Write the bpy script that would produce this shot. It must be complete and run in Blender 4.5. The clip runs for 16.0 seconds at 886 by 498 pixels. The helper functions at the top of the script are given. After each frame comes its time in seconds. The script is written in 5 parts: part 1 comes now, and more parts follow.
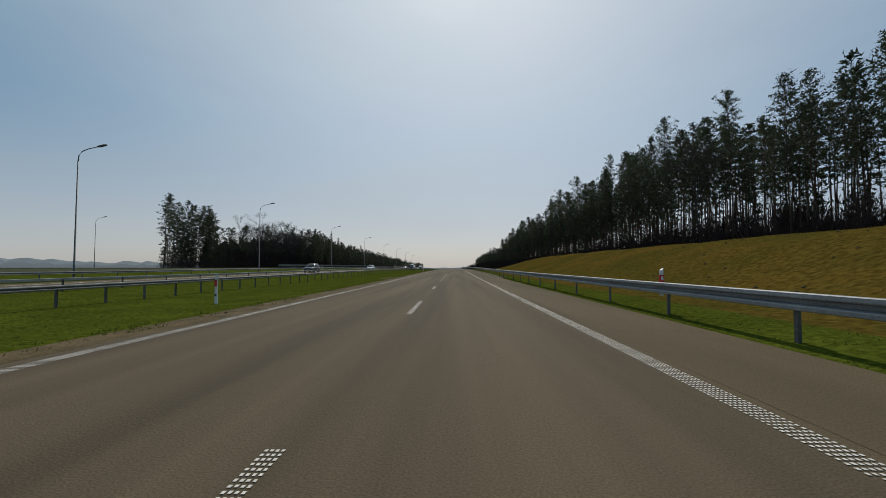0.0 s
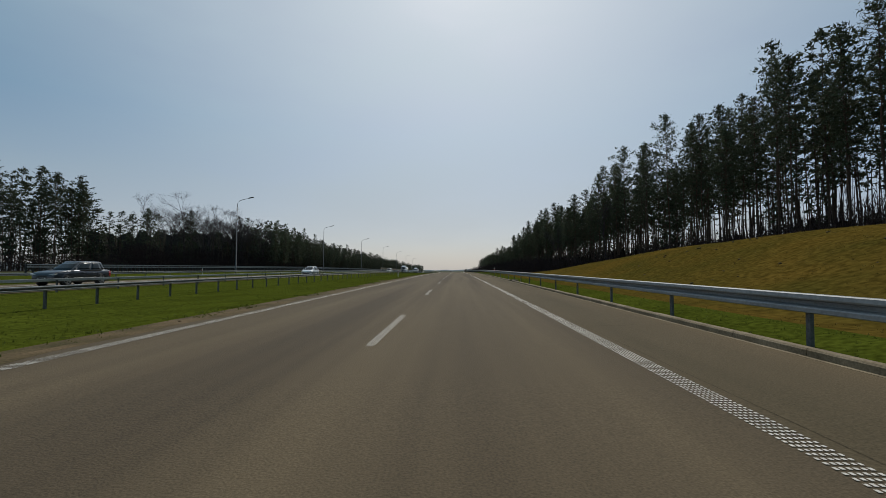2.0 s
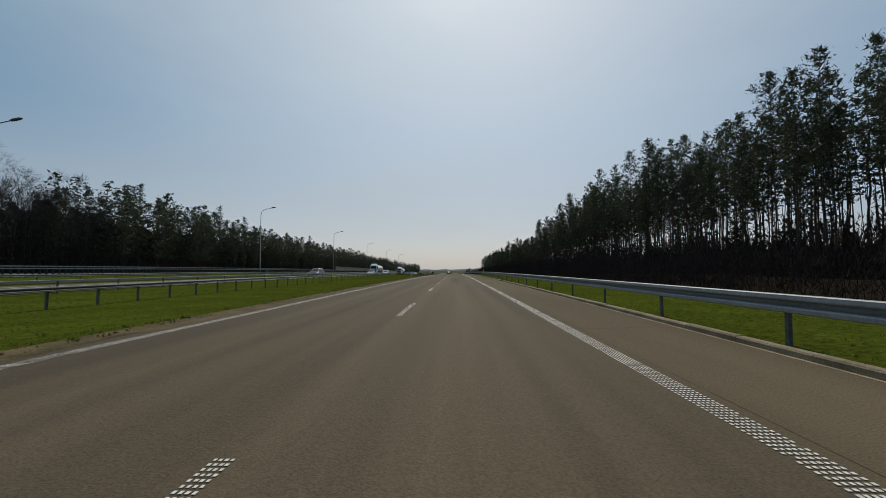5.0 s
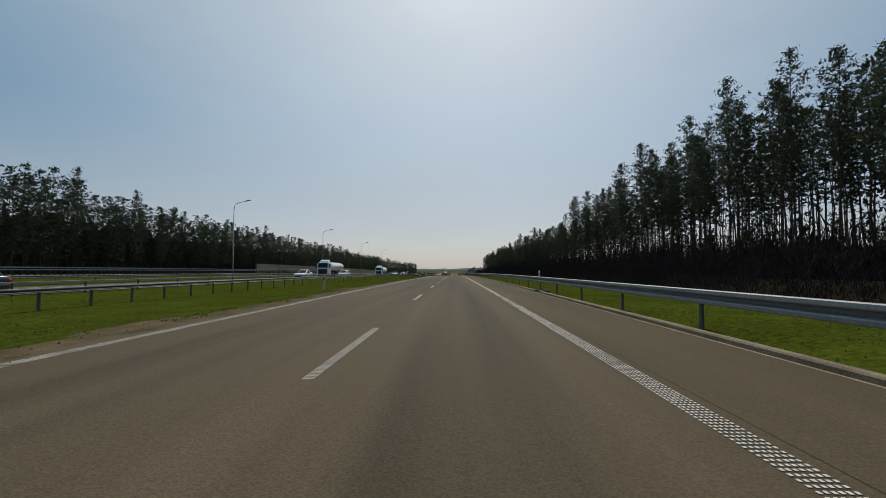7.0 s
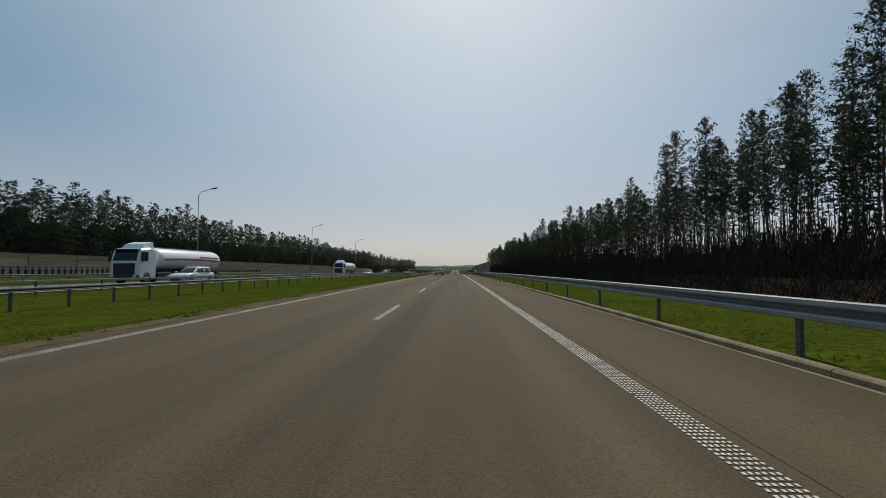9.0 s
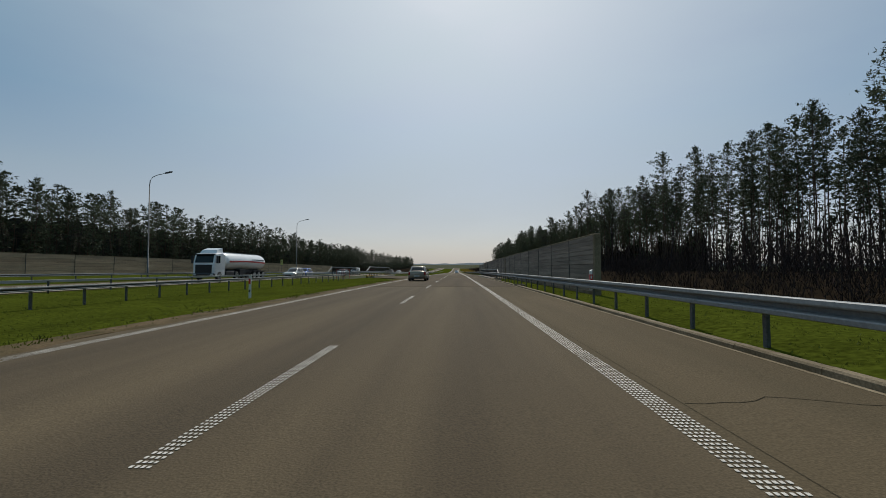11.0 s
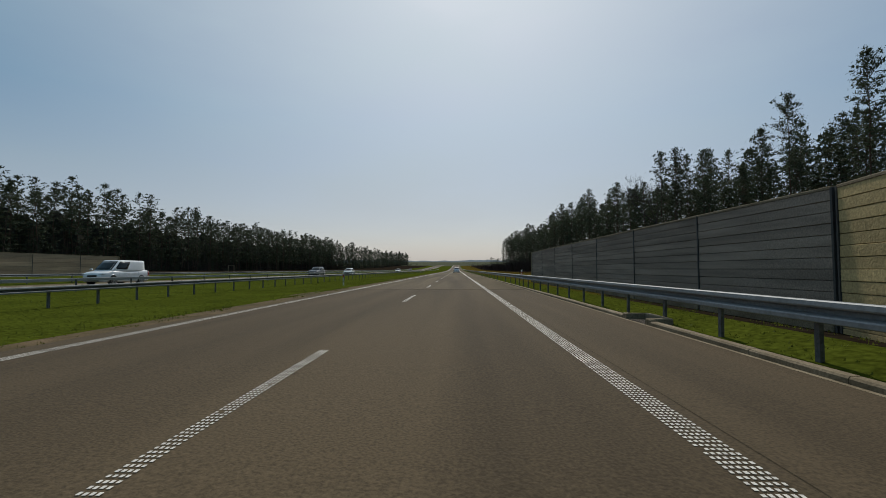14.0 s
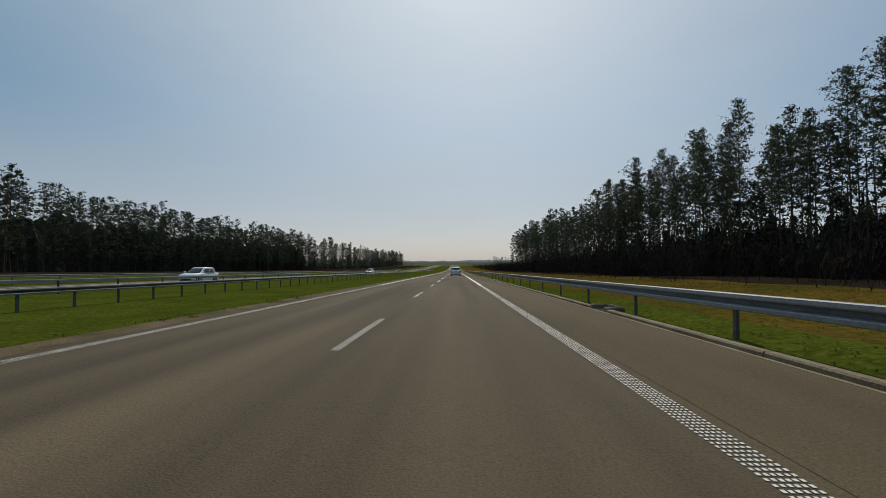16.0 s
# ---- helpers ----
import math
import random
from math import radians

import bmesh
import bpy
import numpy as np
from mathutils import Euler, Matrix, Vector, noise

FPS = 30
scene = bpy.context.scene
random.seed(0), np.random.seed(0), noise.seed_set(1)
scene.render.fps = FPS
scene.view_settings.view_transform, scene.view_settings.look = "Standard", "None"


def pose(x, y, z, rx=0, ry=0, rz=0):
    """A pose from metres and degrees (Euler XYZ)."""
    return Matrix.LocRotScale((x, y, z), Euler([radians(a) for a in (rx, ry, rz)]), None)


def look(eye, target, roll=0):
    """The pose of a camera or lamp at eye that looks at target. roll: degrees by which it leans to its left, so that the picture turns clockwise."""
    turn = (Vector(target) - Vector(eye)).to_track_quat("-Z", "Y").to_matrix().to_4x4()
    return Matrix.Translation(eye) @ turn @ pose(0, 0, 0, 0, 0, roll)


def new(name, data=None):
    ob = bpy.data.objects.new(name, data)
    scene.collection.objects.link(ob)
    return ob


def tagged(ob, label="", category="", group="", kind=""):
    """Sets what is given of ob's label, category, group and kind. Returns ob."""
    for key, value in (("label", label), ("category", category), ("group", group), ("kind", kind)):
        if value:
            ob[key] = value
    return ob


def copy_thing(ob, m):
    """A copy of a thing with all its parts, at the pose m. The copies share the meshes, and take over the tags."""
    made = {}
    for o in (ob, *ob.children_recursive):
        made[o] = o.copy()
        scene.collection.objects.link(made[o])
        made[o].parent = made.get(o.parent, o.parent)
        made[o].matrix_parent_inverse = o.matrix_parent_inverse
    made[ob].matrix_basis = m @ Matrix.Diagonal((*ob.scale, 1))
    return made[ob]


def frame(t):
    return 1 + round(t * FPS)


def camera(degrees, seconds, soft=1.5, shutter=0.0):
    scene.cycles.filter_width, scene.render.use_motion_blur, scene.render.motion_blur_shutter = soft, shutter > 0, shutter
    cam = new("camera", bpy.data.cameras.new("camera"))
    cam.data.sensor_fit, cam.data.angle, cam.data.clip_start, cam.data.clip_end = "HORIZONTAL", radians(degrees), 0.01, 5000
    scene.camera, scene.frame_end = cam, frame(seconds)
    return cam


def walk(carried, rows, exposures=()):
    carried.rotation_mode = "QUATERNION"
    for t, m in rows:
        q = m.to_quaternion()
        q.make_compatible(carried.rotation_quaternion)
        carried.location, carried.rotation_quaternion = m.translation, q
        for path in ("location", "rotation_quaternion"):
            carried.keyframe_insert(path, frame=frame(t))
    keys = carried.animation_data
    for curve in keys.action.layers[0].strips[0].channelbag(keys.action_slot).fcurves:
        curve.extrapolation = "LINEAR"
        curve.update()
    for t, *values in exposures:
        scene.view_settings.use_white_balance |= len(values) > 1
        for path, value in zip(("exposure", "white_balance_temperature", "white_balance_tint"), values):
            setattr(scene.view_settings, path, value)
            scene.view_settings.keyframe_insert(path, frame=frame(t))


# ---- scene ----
FOCAL = 760.0


# ---- the lie of the road: slope along it, and its height ----
_ky = [-300, 0, 55, 100, 400, 560, 900, 1200, 1500]
_ks = [0.0, 0.0, 0.006, 0.004, -0.020, -0.020, 0.002, 0.0, 0.0]
_yy = np.arange(-300.0, 1501.0, 1.0)
_ss = np.interp(_yy, _ky, _ks)
_zz = np.concatenate(([0.0], np.cumsum((_ss[1:] + _ss[:-1]) / 2)))
_zz -= _zz[300]


def zr(y):
    return np.interp(y, _yy, _zz)


def slope(y):
    return np.interp(y, _yy, _ss)


def along(t):
    return 0.3 + 26.0 * t + 0.085 * t * t


# ---- camera and walk ----
cam = camera(math.degrees(2 * math.atan(784 / FOCAL)), 16.0, soft=0.52, shutter=0.0)
rows = []
for i in range(33):
    t = i * 0.5
    y = along(t)
    x = float(np.interp(t, [0, 1, 2, 3, 4, 6.5, 7.5, 8.5, 9.2, 11.5, 13.5, 14, 15, 16], [-0.24, -0.18, -0.10, -0.08, -0.04, 0.13, 0.25, 0.42, 0.47, 0.48, 0.52, 0.52, 0.44, 0.37]))
    vx = float(np.interp(t, [0, 1.5, 3.5, 7, 8, 13, 16], [804.5, 807.5, 808.0, 805.0, 806.5, 810.0, 807.0]))
    vy = float(np.interp(t, [0, 1.5, 3.5, 7, 8, 13, 16], [473.7, 473.0, 473.8, 477.4, 475.8, 475.0, 477.6]))
    tilt = math.degrees(math.atan(float(slope(y)))) + math.degrees(math.atan((vy - 441) / FOCAL))
    turn = math.degrees(math.atan((vx - 784) / FOCAL))
    rows.append((t, pose(x, y, float(zr(y)) + 1.175, 90 + tilt, 0, turn)))
walk(cam, rows)

# ---- world, sun, exposure ----
SUN_UP, SUN_RIGHT = radians(47), radians(3)
world = bpy.data.worlds.new("sky")
scene.world = world
world.use_nodes = True
wn = world.node_tree.nodes
sky = wn.new("ShaderNodeTexSky")
sky.sky_type = "NISHITA"
sky.sun_disc = False
sky.sun_elevation = SUN_UP
sky.sun_rotation = SUN_RIGHT
sky.air_density, sky.dust_density, sky.ozone_density = 0.8, 1.5, 2.4
wn["Background"].inputs["Strength"].default_value = 0.0795
wl = world.node_tree.links
heading = wn.new("ShaderNodeTexCoord")
towards = wn.new("ShaderNodeVectorMath")
towards.operation = "DOT_PRODUCT"
towards.inputs[1].default_value = (math.sin(SUN_RIGHT) * math.cos(SUN_UP), math.cos(SUN_RIGHT) * math.cos(SUN_UP), math.sin(SUN_UP))
wl.new(heading.outputs["Generated"], towards.inputs[0])
# the haze is whiter round the sun, and thickest along the horizon
glare = wn.new("ShaderNodeMapRange")
glare.interpolation_type = "SMOOTHSTEP"
glare.inputs["From Min"].default_value, glare.inputs["From Max"].default_value = 0.50, 1.0
wl.new(towards.outputs["Value"], glare.inputs["Value"])
veil = wn.new("ShaderNodeMix")
veil.data_type = "RGBA"
veil.inputs["A"].default_value = (1.9, 3.9, 5.25, 1)
veil.inputs["B"].default_value = (6.9, 8.1, 8.75, 1)
wl.new(glare.outputs[0], veil.inputs["Factor"])
updir = wn.new("ShaderNodeSeparateXYZ")
wl.new(heading.outputs["Generated"], updir.inputs[0])
low = wn.new("ShaderNodeMapRange")
low.inputs["From Min"].default_value, low.inputs["From Max"].default_value = 0.0, 0.30
low.inputs["To Min"].default_value, low.inputs["To Max"].default_value = 1.0, 0.0
wl.new(updir.outputs["Z"], low.inputs["Value"])
ground_haze = wn.new("ShaderNodeMix")
ground_haze.data_type = "RGBA"
ground_haze.inputs["B"].default_value = (6.6, 6.6, 6.6, 1)
wl.new(low.outputs[0], ground_haze.inputs["Factor"])
wl.new(veil.outputs["Result"], ground_haze.inputs["A"])
# faint uneven cirrus
cirrus = wn.new("ShaderNodeTexNoise")
cirrus.inputs["Scale"].default_value, cirrus.inputs["Detail"].default_value = 2.2, 5
stretch = wn.new("ShaderNodeMapping")
stretch.inputs["Scale"].default_value = (1.0, 0.8, 3.0)
wl.new(heading.outputs["Generated"], stretch.inputs["Vector"])
wl.new(stretch.outputs[0], cirrus.inputs["Vector"])
thick = wn.new("ShaderNodeMapRange")
thick.inputs["From Min"].default_value, thick.inputs["From Max"].default_value = 0.3, 0.7
thick.inputs["To Min"].default_value, thick.inputs["To Max"].default_value = 0.50, 0.78
wl.new(cirrus.outputs["Fac"], thick.inputs["Value"])
haze = wn.new("ShaderNodeMix")
haze.data_type = "RGBA"
wl.new(thick.outputs[0], haze.inputs["Factor"])
wl.new(sky.outputs[0], haze.inputs["A"])
wl.new(ground_haze.outputs["Result"], haze.inputs["B"])
wl.new(haze.outputs["Result"], wn["Background"].inputs["Color"])
sun = new("sun", bpy.data.lights.new("sun", "SUN"))
sun.data.energy, sun.data.angle, sun.data.color = 2.6, radians(1.2), (1.0, 0.94, 0.84)
sun.matrix_world = look((0, 0, 100), (-math.sin(SUN_RIGHT) * math.cos(SUN_UP), -math.cos(SUN_RIGHT) * math.cos(SUN_UP), 100 - math.sin(SUN_UP)))
scene.view_settings.exposure = 0.0


# ---- materials ----
def mat(name, colour, rough=0.7, metal=0.0, var=0.25, scale=3.0, fine=40.0, bump=0.0, second=None, stretch=(1, 1, 1), spec=0.5, rand=0.0):
    m = bpy.data.materials.new(name)
    m.use_nodes = True
    n, l = m.node_tree.nodes, m.node_tree.links
    b = n["Principled BSDF"]
    b.inputs["Roughness"].default_value = rough
    b.inputs["Metallic"].default_value = metal
    b.inputs["Specular IOR Level"].default_value = spec
    geo = n.new("ShaderNodeNewGeometry")
    mp = n.new("ShaderNodeMapping")
    mp.inputs["Scale"].default_value = stretch
    l.new(geo.outputs["Position"], mp.inputs["Vector"])
    big, small = n.new("ShaderNodeTexNoise"), n.new("ShaderNodeTexNoise")
    big.inputs["Scale"].default_value, big.inputs["Detail"].default_value = scale, 5
    small.inputs["Scale"].default_value, small.inputs["Detail"].default_value = fine, 3
    l.new(mp.outputs[0], big.inputs["Vector"])
    l.new(geo.outputs["Position"], small.inputs["Vector"])
    ramp = n.new("ShaderNodeMapRange")
    ramp.inputs["From Min"].default_value, ramp.inputs["From Max"].default_value = 0.32, 0.68
    l.new(big.outputs["Fac"], ramp.inputs["Value"])
    mix = n.new("ShaderNodeMix")
    mix.data_type = "RGBA"
    other = second or tuple(c * (1 - var) for c in colour)
    mix.inputs["A"].default_value = (*colour, 1)
    mix.inputs["B"].default_value = (*other, 1)
    l.new(ramp.outputs[0], mix.inputs["Factor"])
    mul = n.new("ShaderNodeMix")
    mul.data_type, mul.blend_type = "RGBA", "MULTIPLY"
    mul.inputs["Factor"].default_value = 1.0
    r2 = n.new("ShaderNodeMapRange")
    r2.inputs["From Min"].default_value, r2.inputs["From Max"].default_value = 0.3, 0.7
    r2.inputs["To Min"].default_value, r2.inputs["To Max"].default_value = 1 - var, 1 + var * 0.6
    l.new(small.outputs["Fac"], r2.inputs["Value"])
    l.new(mix.outputs["Result"], mul.inputs["A"])
    l.new(r2.outputs[0], mul.inputs["B"])
    out = mul.outputs["Result"]
    if rand:
        info = n.new("ShaderNodeObjectInfo")
        r3 = n.new("ShaderNodeMapRange")
        r3.inputs["To Min"].default_value, r3.inputs["To Max"].default_value = 1 - rand, 1 + rand
        l.new(info.outputs["Random"], r3.inputs["Value"])
        m2 = n.new("ShaderNodeMix")
        m2.data_type, m2.blend_type = "RGBA", "MULTIPLY"
        m2.inputs["Factor"].default_value = 1.0
        l.new(out, m2.inputs["A"])
        l.new(r3.outputs[0], m2.inputs["B"])
        out = m2.outputs["Result"]
    l.new(out, b.inputs["Base Color"])
    if bump:
        bp = n.new("ShaderNodeBump")
        bp.inputs["Strength"].default_value, bp.inputs["Distance"].default_value = bump, 0.02
        l.new(small.outputs["Fac"], bp.inputs["Height"])
        l.new(bp.outputs[0], b.inputs["Normal"])
    return m


def leafy(name, colour, second, through_light=0.25):
    """Foliage: varied colour, some light passing through."""
    m = mat(name, colour, rough=0.75, var=0.35, scale=0.35, fine=6.0, second=second, spec=0.15, rand=0.25)
    n, l = m.node_tree.nodes, m.node_tree.links
    b = n["Principled BSDF"]
    tr = n.new("ShaderNodeBsdfTranslucent")
    src = b.inputs["Base Color"].links[0].from_socket
    l.new(src, tr.inputs["Color"])
    mx = n.new("ShaderNodeMixShader")
    mx.inputs[0].default_value = through_light
    l.new(b.outputs[0], mx.inputs[1])
    l.new(tr.outputs[0], mx.inputs[2])
    l.new(mx.outputs[0], n["Material Output"].inputs["Surface"])
    return m


M_ASPH = mat("asphalt", (0.130, 0.098, 0.059), 0.9, 0, 0.28, 0.9, 55, 0.4, (0.074, 0.056, 0.036), (1, 0.03, 1), 0.12)
M_ASPH_NEW = mat("asphalt_bridge", (0.099, 0.072, 0.042), 0.9, 0, 0.34, 0.9, 40, 0.4, (0.067, 0.049, 0.029), (1, 0.05, 1), 0.12)
M_SHOULDER = mat("asphalt_shoulder", (0.132, 0.099, 0.060), 0.92, 0, 0.28, 0.5, 50, 0.4, (0.086, 0.068, 0.041), (1, 0.12, 1), 0.08)
M_SEAM = mat("asphalt_seam", (0.062, 0.053, 0.038), 1.0, 0, 0.3, 2.0, 30, 0, spec=0.0)
M_PAINT = mat("road_paint", (0.66, 0.62, 0.55), 0.6, 0, 0.2, 2.0, 30, 0.1)
M_GRASS = mat("grass_turf", (0.070, 0.085, 0.011), 0.95, 0, 0.45, 0.5, 9, 0.9, (0.048, 0.059, 0.008), spec=0.0)
M_DRY = mat("dry_slope_grass", (0.108, 0.069, 0.014), 0.95, 0, 0.45, 0.25, 5, 0.9, (0.062, 0.053, 0.011), spec=0.0)
M_SAND = mat("sandy_verge", (0.150, 0.105, 0.060), 0.95, 0, 0.35, 1.2, 25, 0.6, (0.068, 0.056, 0.026), spec=0.05)
# Forest floor; also colours the dark fill that paints shade inside the thickets.
M_FLOOR_SHADE = mat("forest_floor_thicket_shade", (0.028, 0.020, 0.014), 0.95, 0, 0.4, 0.3, 4, 0.8, (0.019, 0.015, 0.010), spec=0.0)
# Shaded depth of the wood as a colour, lifted to mimic lens glare.
M_WOOD_DEPTH = mat("shaded_wood_depth", (0.060, 0.058, 0.046), 0.95, 0, 0.4, 0.6, 5, 0.8, (0.040, 0.040, 0.033), (1, 1, 0.4), 0.0)
M_FIELD = mat("far_field", (0.062, 0.066, 0.030), 0.95, 0, 0.3, 0.05, 0.6, 0, (0.040, 0.046, 0.020), spec=0.05)
M_CONC = mat("concrete", (0.42, 0.38, 0.31), 0.85, 0, 0.25, 1.5, 30, 0.3, (0.30, 0.26, 0.20), spec=0.3)
M_KERBF = mat("kerb_stone", (0.28, 0.225, 0.15), 0.9, 0, 0.3, 1.5, 30, 0.3, (0.17, 0.13, 0.08), spec=0.2)
M_GALV = mat("galvanised_steel", (0.28, 0.29, 0.295), 0.6, 0.15, 0.18, 1.2, 18, 0.05, (0.22, 0.23, 0.235))
M_POST = mat("weathered_steel_post", (0.14, 0.145, 0.145), 0.55, 0.4, 0.3, 3.0, 25)
M_WALL = mat("noise_wall_panel", (0.325, 0.262, 0.215), 0.92, 0, 0.26, 1.1, 34, 0.6, (0.215, 0.172, 0.142), (0.35, 0.35, 6), 0.15, 0.16)
M_WALL_TAN = mat("tan_noise_wall_panel", (0.40, 0.30, 0.20), 0.92, 0, 0.26, 1.1, 34, 0.6, (0.28, 0.205, 0.14), (0.35, 0.35, 4), 0.15, 0.16)
# Darker copy of the galvanised steel, with the rails' shaded side painted in.
M_GALV_SHADED = mat("shaded_galvanised_steel", (0.24, 0.25, 0.255), 0.6, 0.2, 0.2, 1.2, 18, 0.05, (0.18, 0.19, 0.192))
M_WALLPOST = mat("noise_wall_post", (0.06, 0.058, 0.055), 0.7, 0.2, 0.2, 2, 20)
M_BARK = mat("pine_bark", (0.075, 0.055, 0.042), 0.95, 0, 0.4, 1.0, 14, 0.6, (0.105, 0.068, 0.046), (1, 1, 0.2), 0.1)
M_BIRCH = mat("birch_bark", (0.10, 0.080, 0.078), 0.9, 0, 0.4, 2.0, 10, 0.3, (0.042, 0.034, 0.034), (1, 1, 3), 0.1)
M_TWIG = mat("bare_twigs", (0.058, 0.041, 0.037), 0.95, 0, 0.4, 0.5, 6, 0, (0.036, 0.026, 0.025), spec=0.0)
M_NEEDLE = leafy("pine_needles", (0.076, 0.090, 0.050), (0.056, 0.069, 0.041), 0.24)
# Aerial haze over the far woods, painted as bluish base colour and emission.
M_DISTANT_HAZE = mat("hazy_distant_wood", (0.085, 0.10, 0.095), 0.95, 0, 0.2, 0.02, 0.3, 0, spec=0.0)
M_DISTANT_HAZE.node_tree.nodes["Principled BSDF"].inputs["Emission Color"].default_value = (0.42, 0.50, 0.56, 1)
M_DISTANT_HAZE.node_tree.nodes["Principled BSDF"].inputs["Emission Strength"].default_value = 0.28
M_BLADE = leafy("grass_blades", (0.107, 0.130, 0.019), (0.076, 0.093, 0.015), 0.55)
M_DRYBLADE = leafy("dry_grass_blades", (0.150, 0.100, 0.025), (0.096, 0.080, 0.019), 0.5)
M_WHITE = mat("white_plastic", (0.72, 0.72, 0.70), 0.5, 0, 0.12, 4, 30)
M_RED = mat("red_reflector", (0.55, 0.02, 0.02), 0.35, 0, 0.15, 5, 30)
M_BLACK = mat("black_rubber", (0.018, 0.018, 0.018), 0.7, 0, 0.2, 4, 30)
M_YELLOW = mat("yellow_painted_timber", (0.62, 0.36, 0.03), 0.6, 0, 0.2, 2, 20)
M_REDPAINT = mat("red_painted_steel", (0.42, 0.05, 0.03), 0.5, 0, 0.2, 2, 20)
M_IRON = mat("cast_iron_grate", (0.09, 0.075, 0.06), 0.6, 0.6, 0.3, 6, 40)
M_LAMPHEAD = mat("lamp_housing", (0.10, 0.10, 0.11), 0.5, 0.3, 0.1, 5, 20)


# ---- mesh building ----
class Build:
    """Collects vertices and faces of one mesh."""

    def __init__(self):
        self.v, self.f, self.n = [], [], 0

    def add(self, verts, faces):
        verts = np.asarray(verts, float).reshape(-1, 3)
        self.v.append(verts)
        self.f.extend([tuple(i + self.n for i in q) for q in faces])
        self.n += len(verts)
        return self

    def box(self, x0, x1, y0, y1, z0, z1, c=0.0):
        """A box with its upright and top edges cut by c."""
        if c <= 0:
            v = [(x, y, z) for z in (z0, z1) for x, y in ((x0, y0), (x1, y0), (x1, y1), (x0, y1))]
            return self.add(v, [(3, 2, 1, 0), (4, 5, 6, 7), (0, 1, 5, 4), (1, 2, 6, 5), (2, 3, 7, 6), (3, 0, 4, 7)])
        def ring(z, i, k):
            a, b, e, g = x0 + i, x1 - i, y0 + i, y1 - i
            return [(a + k, e, z), (b - k, e, z), (b, e + k, z), (b, g - k, z), (b - k, g, z), (a + k, g, z), (a, g - k, z), (a, e + k, z)]
        return self.loft([ring(z0, 0, c), ring(z1 - c, 0, c), ring(z1, c, c)], True)

    def loft(self, rings, caps=True):
        k = len(rings[0])
        v = [p for r in rings for p in r]
        f = []
        for i in range(len(rings) - 1):
            for j in range(k):
                a, b = i * k + j, i * k + (j + 1) % k
                f.append((a, b, b + k, a + k))
        if caps:
            f.append(tuple(range(k - 1, -1, -1)))
            f.append(tuple(range((len(rings) - 1) * k, len(rings) * k)))
        return self.add(v, f)

    def tube(self, points, radii, sides=8):
        rings = []
        for i, p in enumerate(points):
            p = Vector(p)
            a = Vector(points[max(0, i - 1)])
            b = Vector(points[min(len(points) - 1, i + 1)])
            d = (b - a).normalized()
            u = d.cross(Vector((0, 0, 1)) if abs(d.z) < 0.9 else Vector((1, 0, 0))).normalized()
            w = d.cross(u)
            rings.append([tuple(p + (u * math.cos(q) + w * math.sin(q)) * radii[i]) for q in (2 * math.pi * s / sides for s in range(sides))])
        return self.loft(rings)

    def disc(self, x, y, z, r, half, sides=20, hole=0.0):
        """A wheel-like disc with its axle along x, centred at x."""
        prof = [(-half, r * 0.90), (-half * 0.8, r), (half * 0.8, r), (half, r * 0.90)]
        rings = []
        for a in range(sides):
            q = 2 * math.pi * a / sides
            rings.append([(x + px, y + pr * math.cos(q), z + pr * math.sin(q)) for px, pr in prof])
        v = [p for rg in rings for p in rg]
        f = []
        for a in range(sides):
            b = (a + 1) % sides
            for j in range(3):
                f.append((a * 4 + j, b * 4 + j, b * 4 + j + 1, a * 4 + j + 1))
        f.append(tuple(a * 4 for a in range(sides)))
        f.append(tuple(a * 4 + 3 for a in range(sides - 1, -1, -1)))
        return self.add(v, f)

    def mesh(self, name, material, smooth=False):
        me = bpy.data.meshes.new(name)
        me.from_pydata(np.concatenate(self.v).tolist() if self.v else [], [], self.f)
        for m in (material if isinstance(material, (list, tuple)) else [material]):
            me.materials.append(m)
        if smooth:
            me.shade_smooth()
        me.update()
        return me


def part(name, b, material, parent=None, label="", smooth=False, at=None):
    ob = new(name, b.mesh(name, material, smooth) if isinstance(b, Build) else b)
    if parent:
        ob.parent = parent
    if at is not None:
        ob.matrix_local = at
    return tagged(ob, label)


def thing(name, label, category, group="", kind="", at=None):
    ob = new(name)
    ob.empty_display_size = 0.2
    if at is not None:
        ob.matrix_world = at
    return tagged(ob, label, category, group, kind)


def ribbon(x0, x1, y0, y1, lift, step=4.0, b=None, down=0.0):
    """A strip that follows the road's height."""
    b = b or Build()
    ys = np.append(np.arange(y0, y1 - 1e-6, step), y1)
    v, f = [], []
    for y in ys:
        z = float(zr(y)) + lift
        v += [(x0, y, z), (x1, y, z)]
    for i in range(len(ys) - 1):
        f.append((2 * i, 2 * i + 1, 2 * i + 3, 2 * i + 2))
    b.add(v, f)
    return b


def sweep(prof, y0, y1, x, lift=0.0, step=4.0, b=None):
    """A closed profile of (x, z) points swept along the road."""
    b = b or Build()
    ys = np.append(np.arange(y0, y1 - 1e-6, step), y1)
    b.loft([[(x + px, y, float(zr(y)) + lift + pz) for px, pz in prof] for y in ys])
    return b


def smooth01(a, lo, hi):
    q = np.clip((a - lo) / (hi - lo), 0, 1)
    return q * q * (3 - 2 * q)


# ---- ground ----
KERB_X = 4.50
Y0, Y1 = -60.0, 1100.0


def bank(y):
    """Height of the cut slope beside the road."""
    return 2.6 * (1 - smooth01(y, 74, 136)) + 0.15


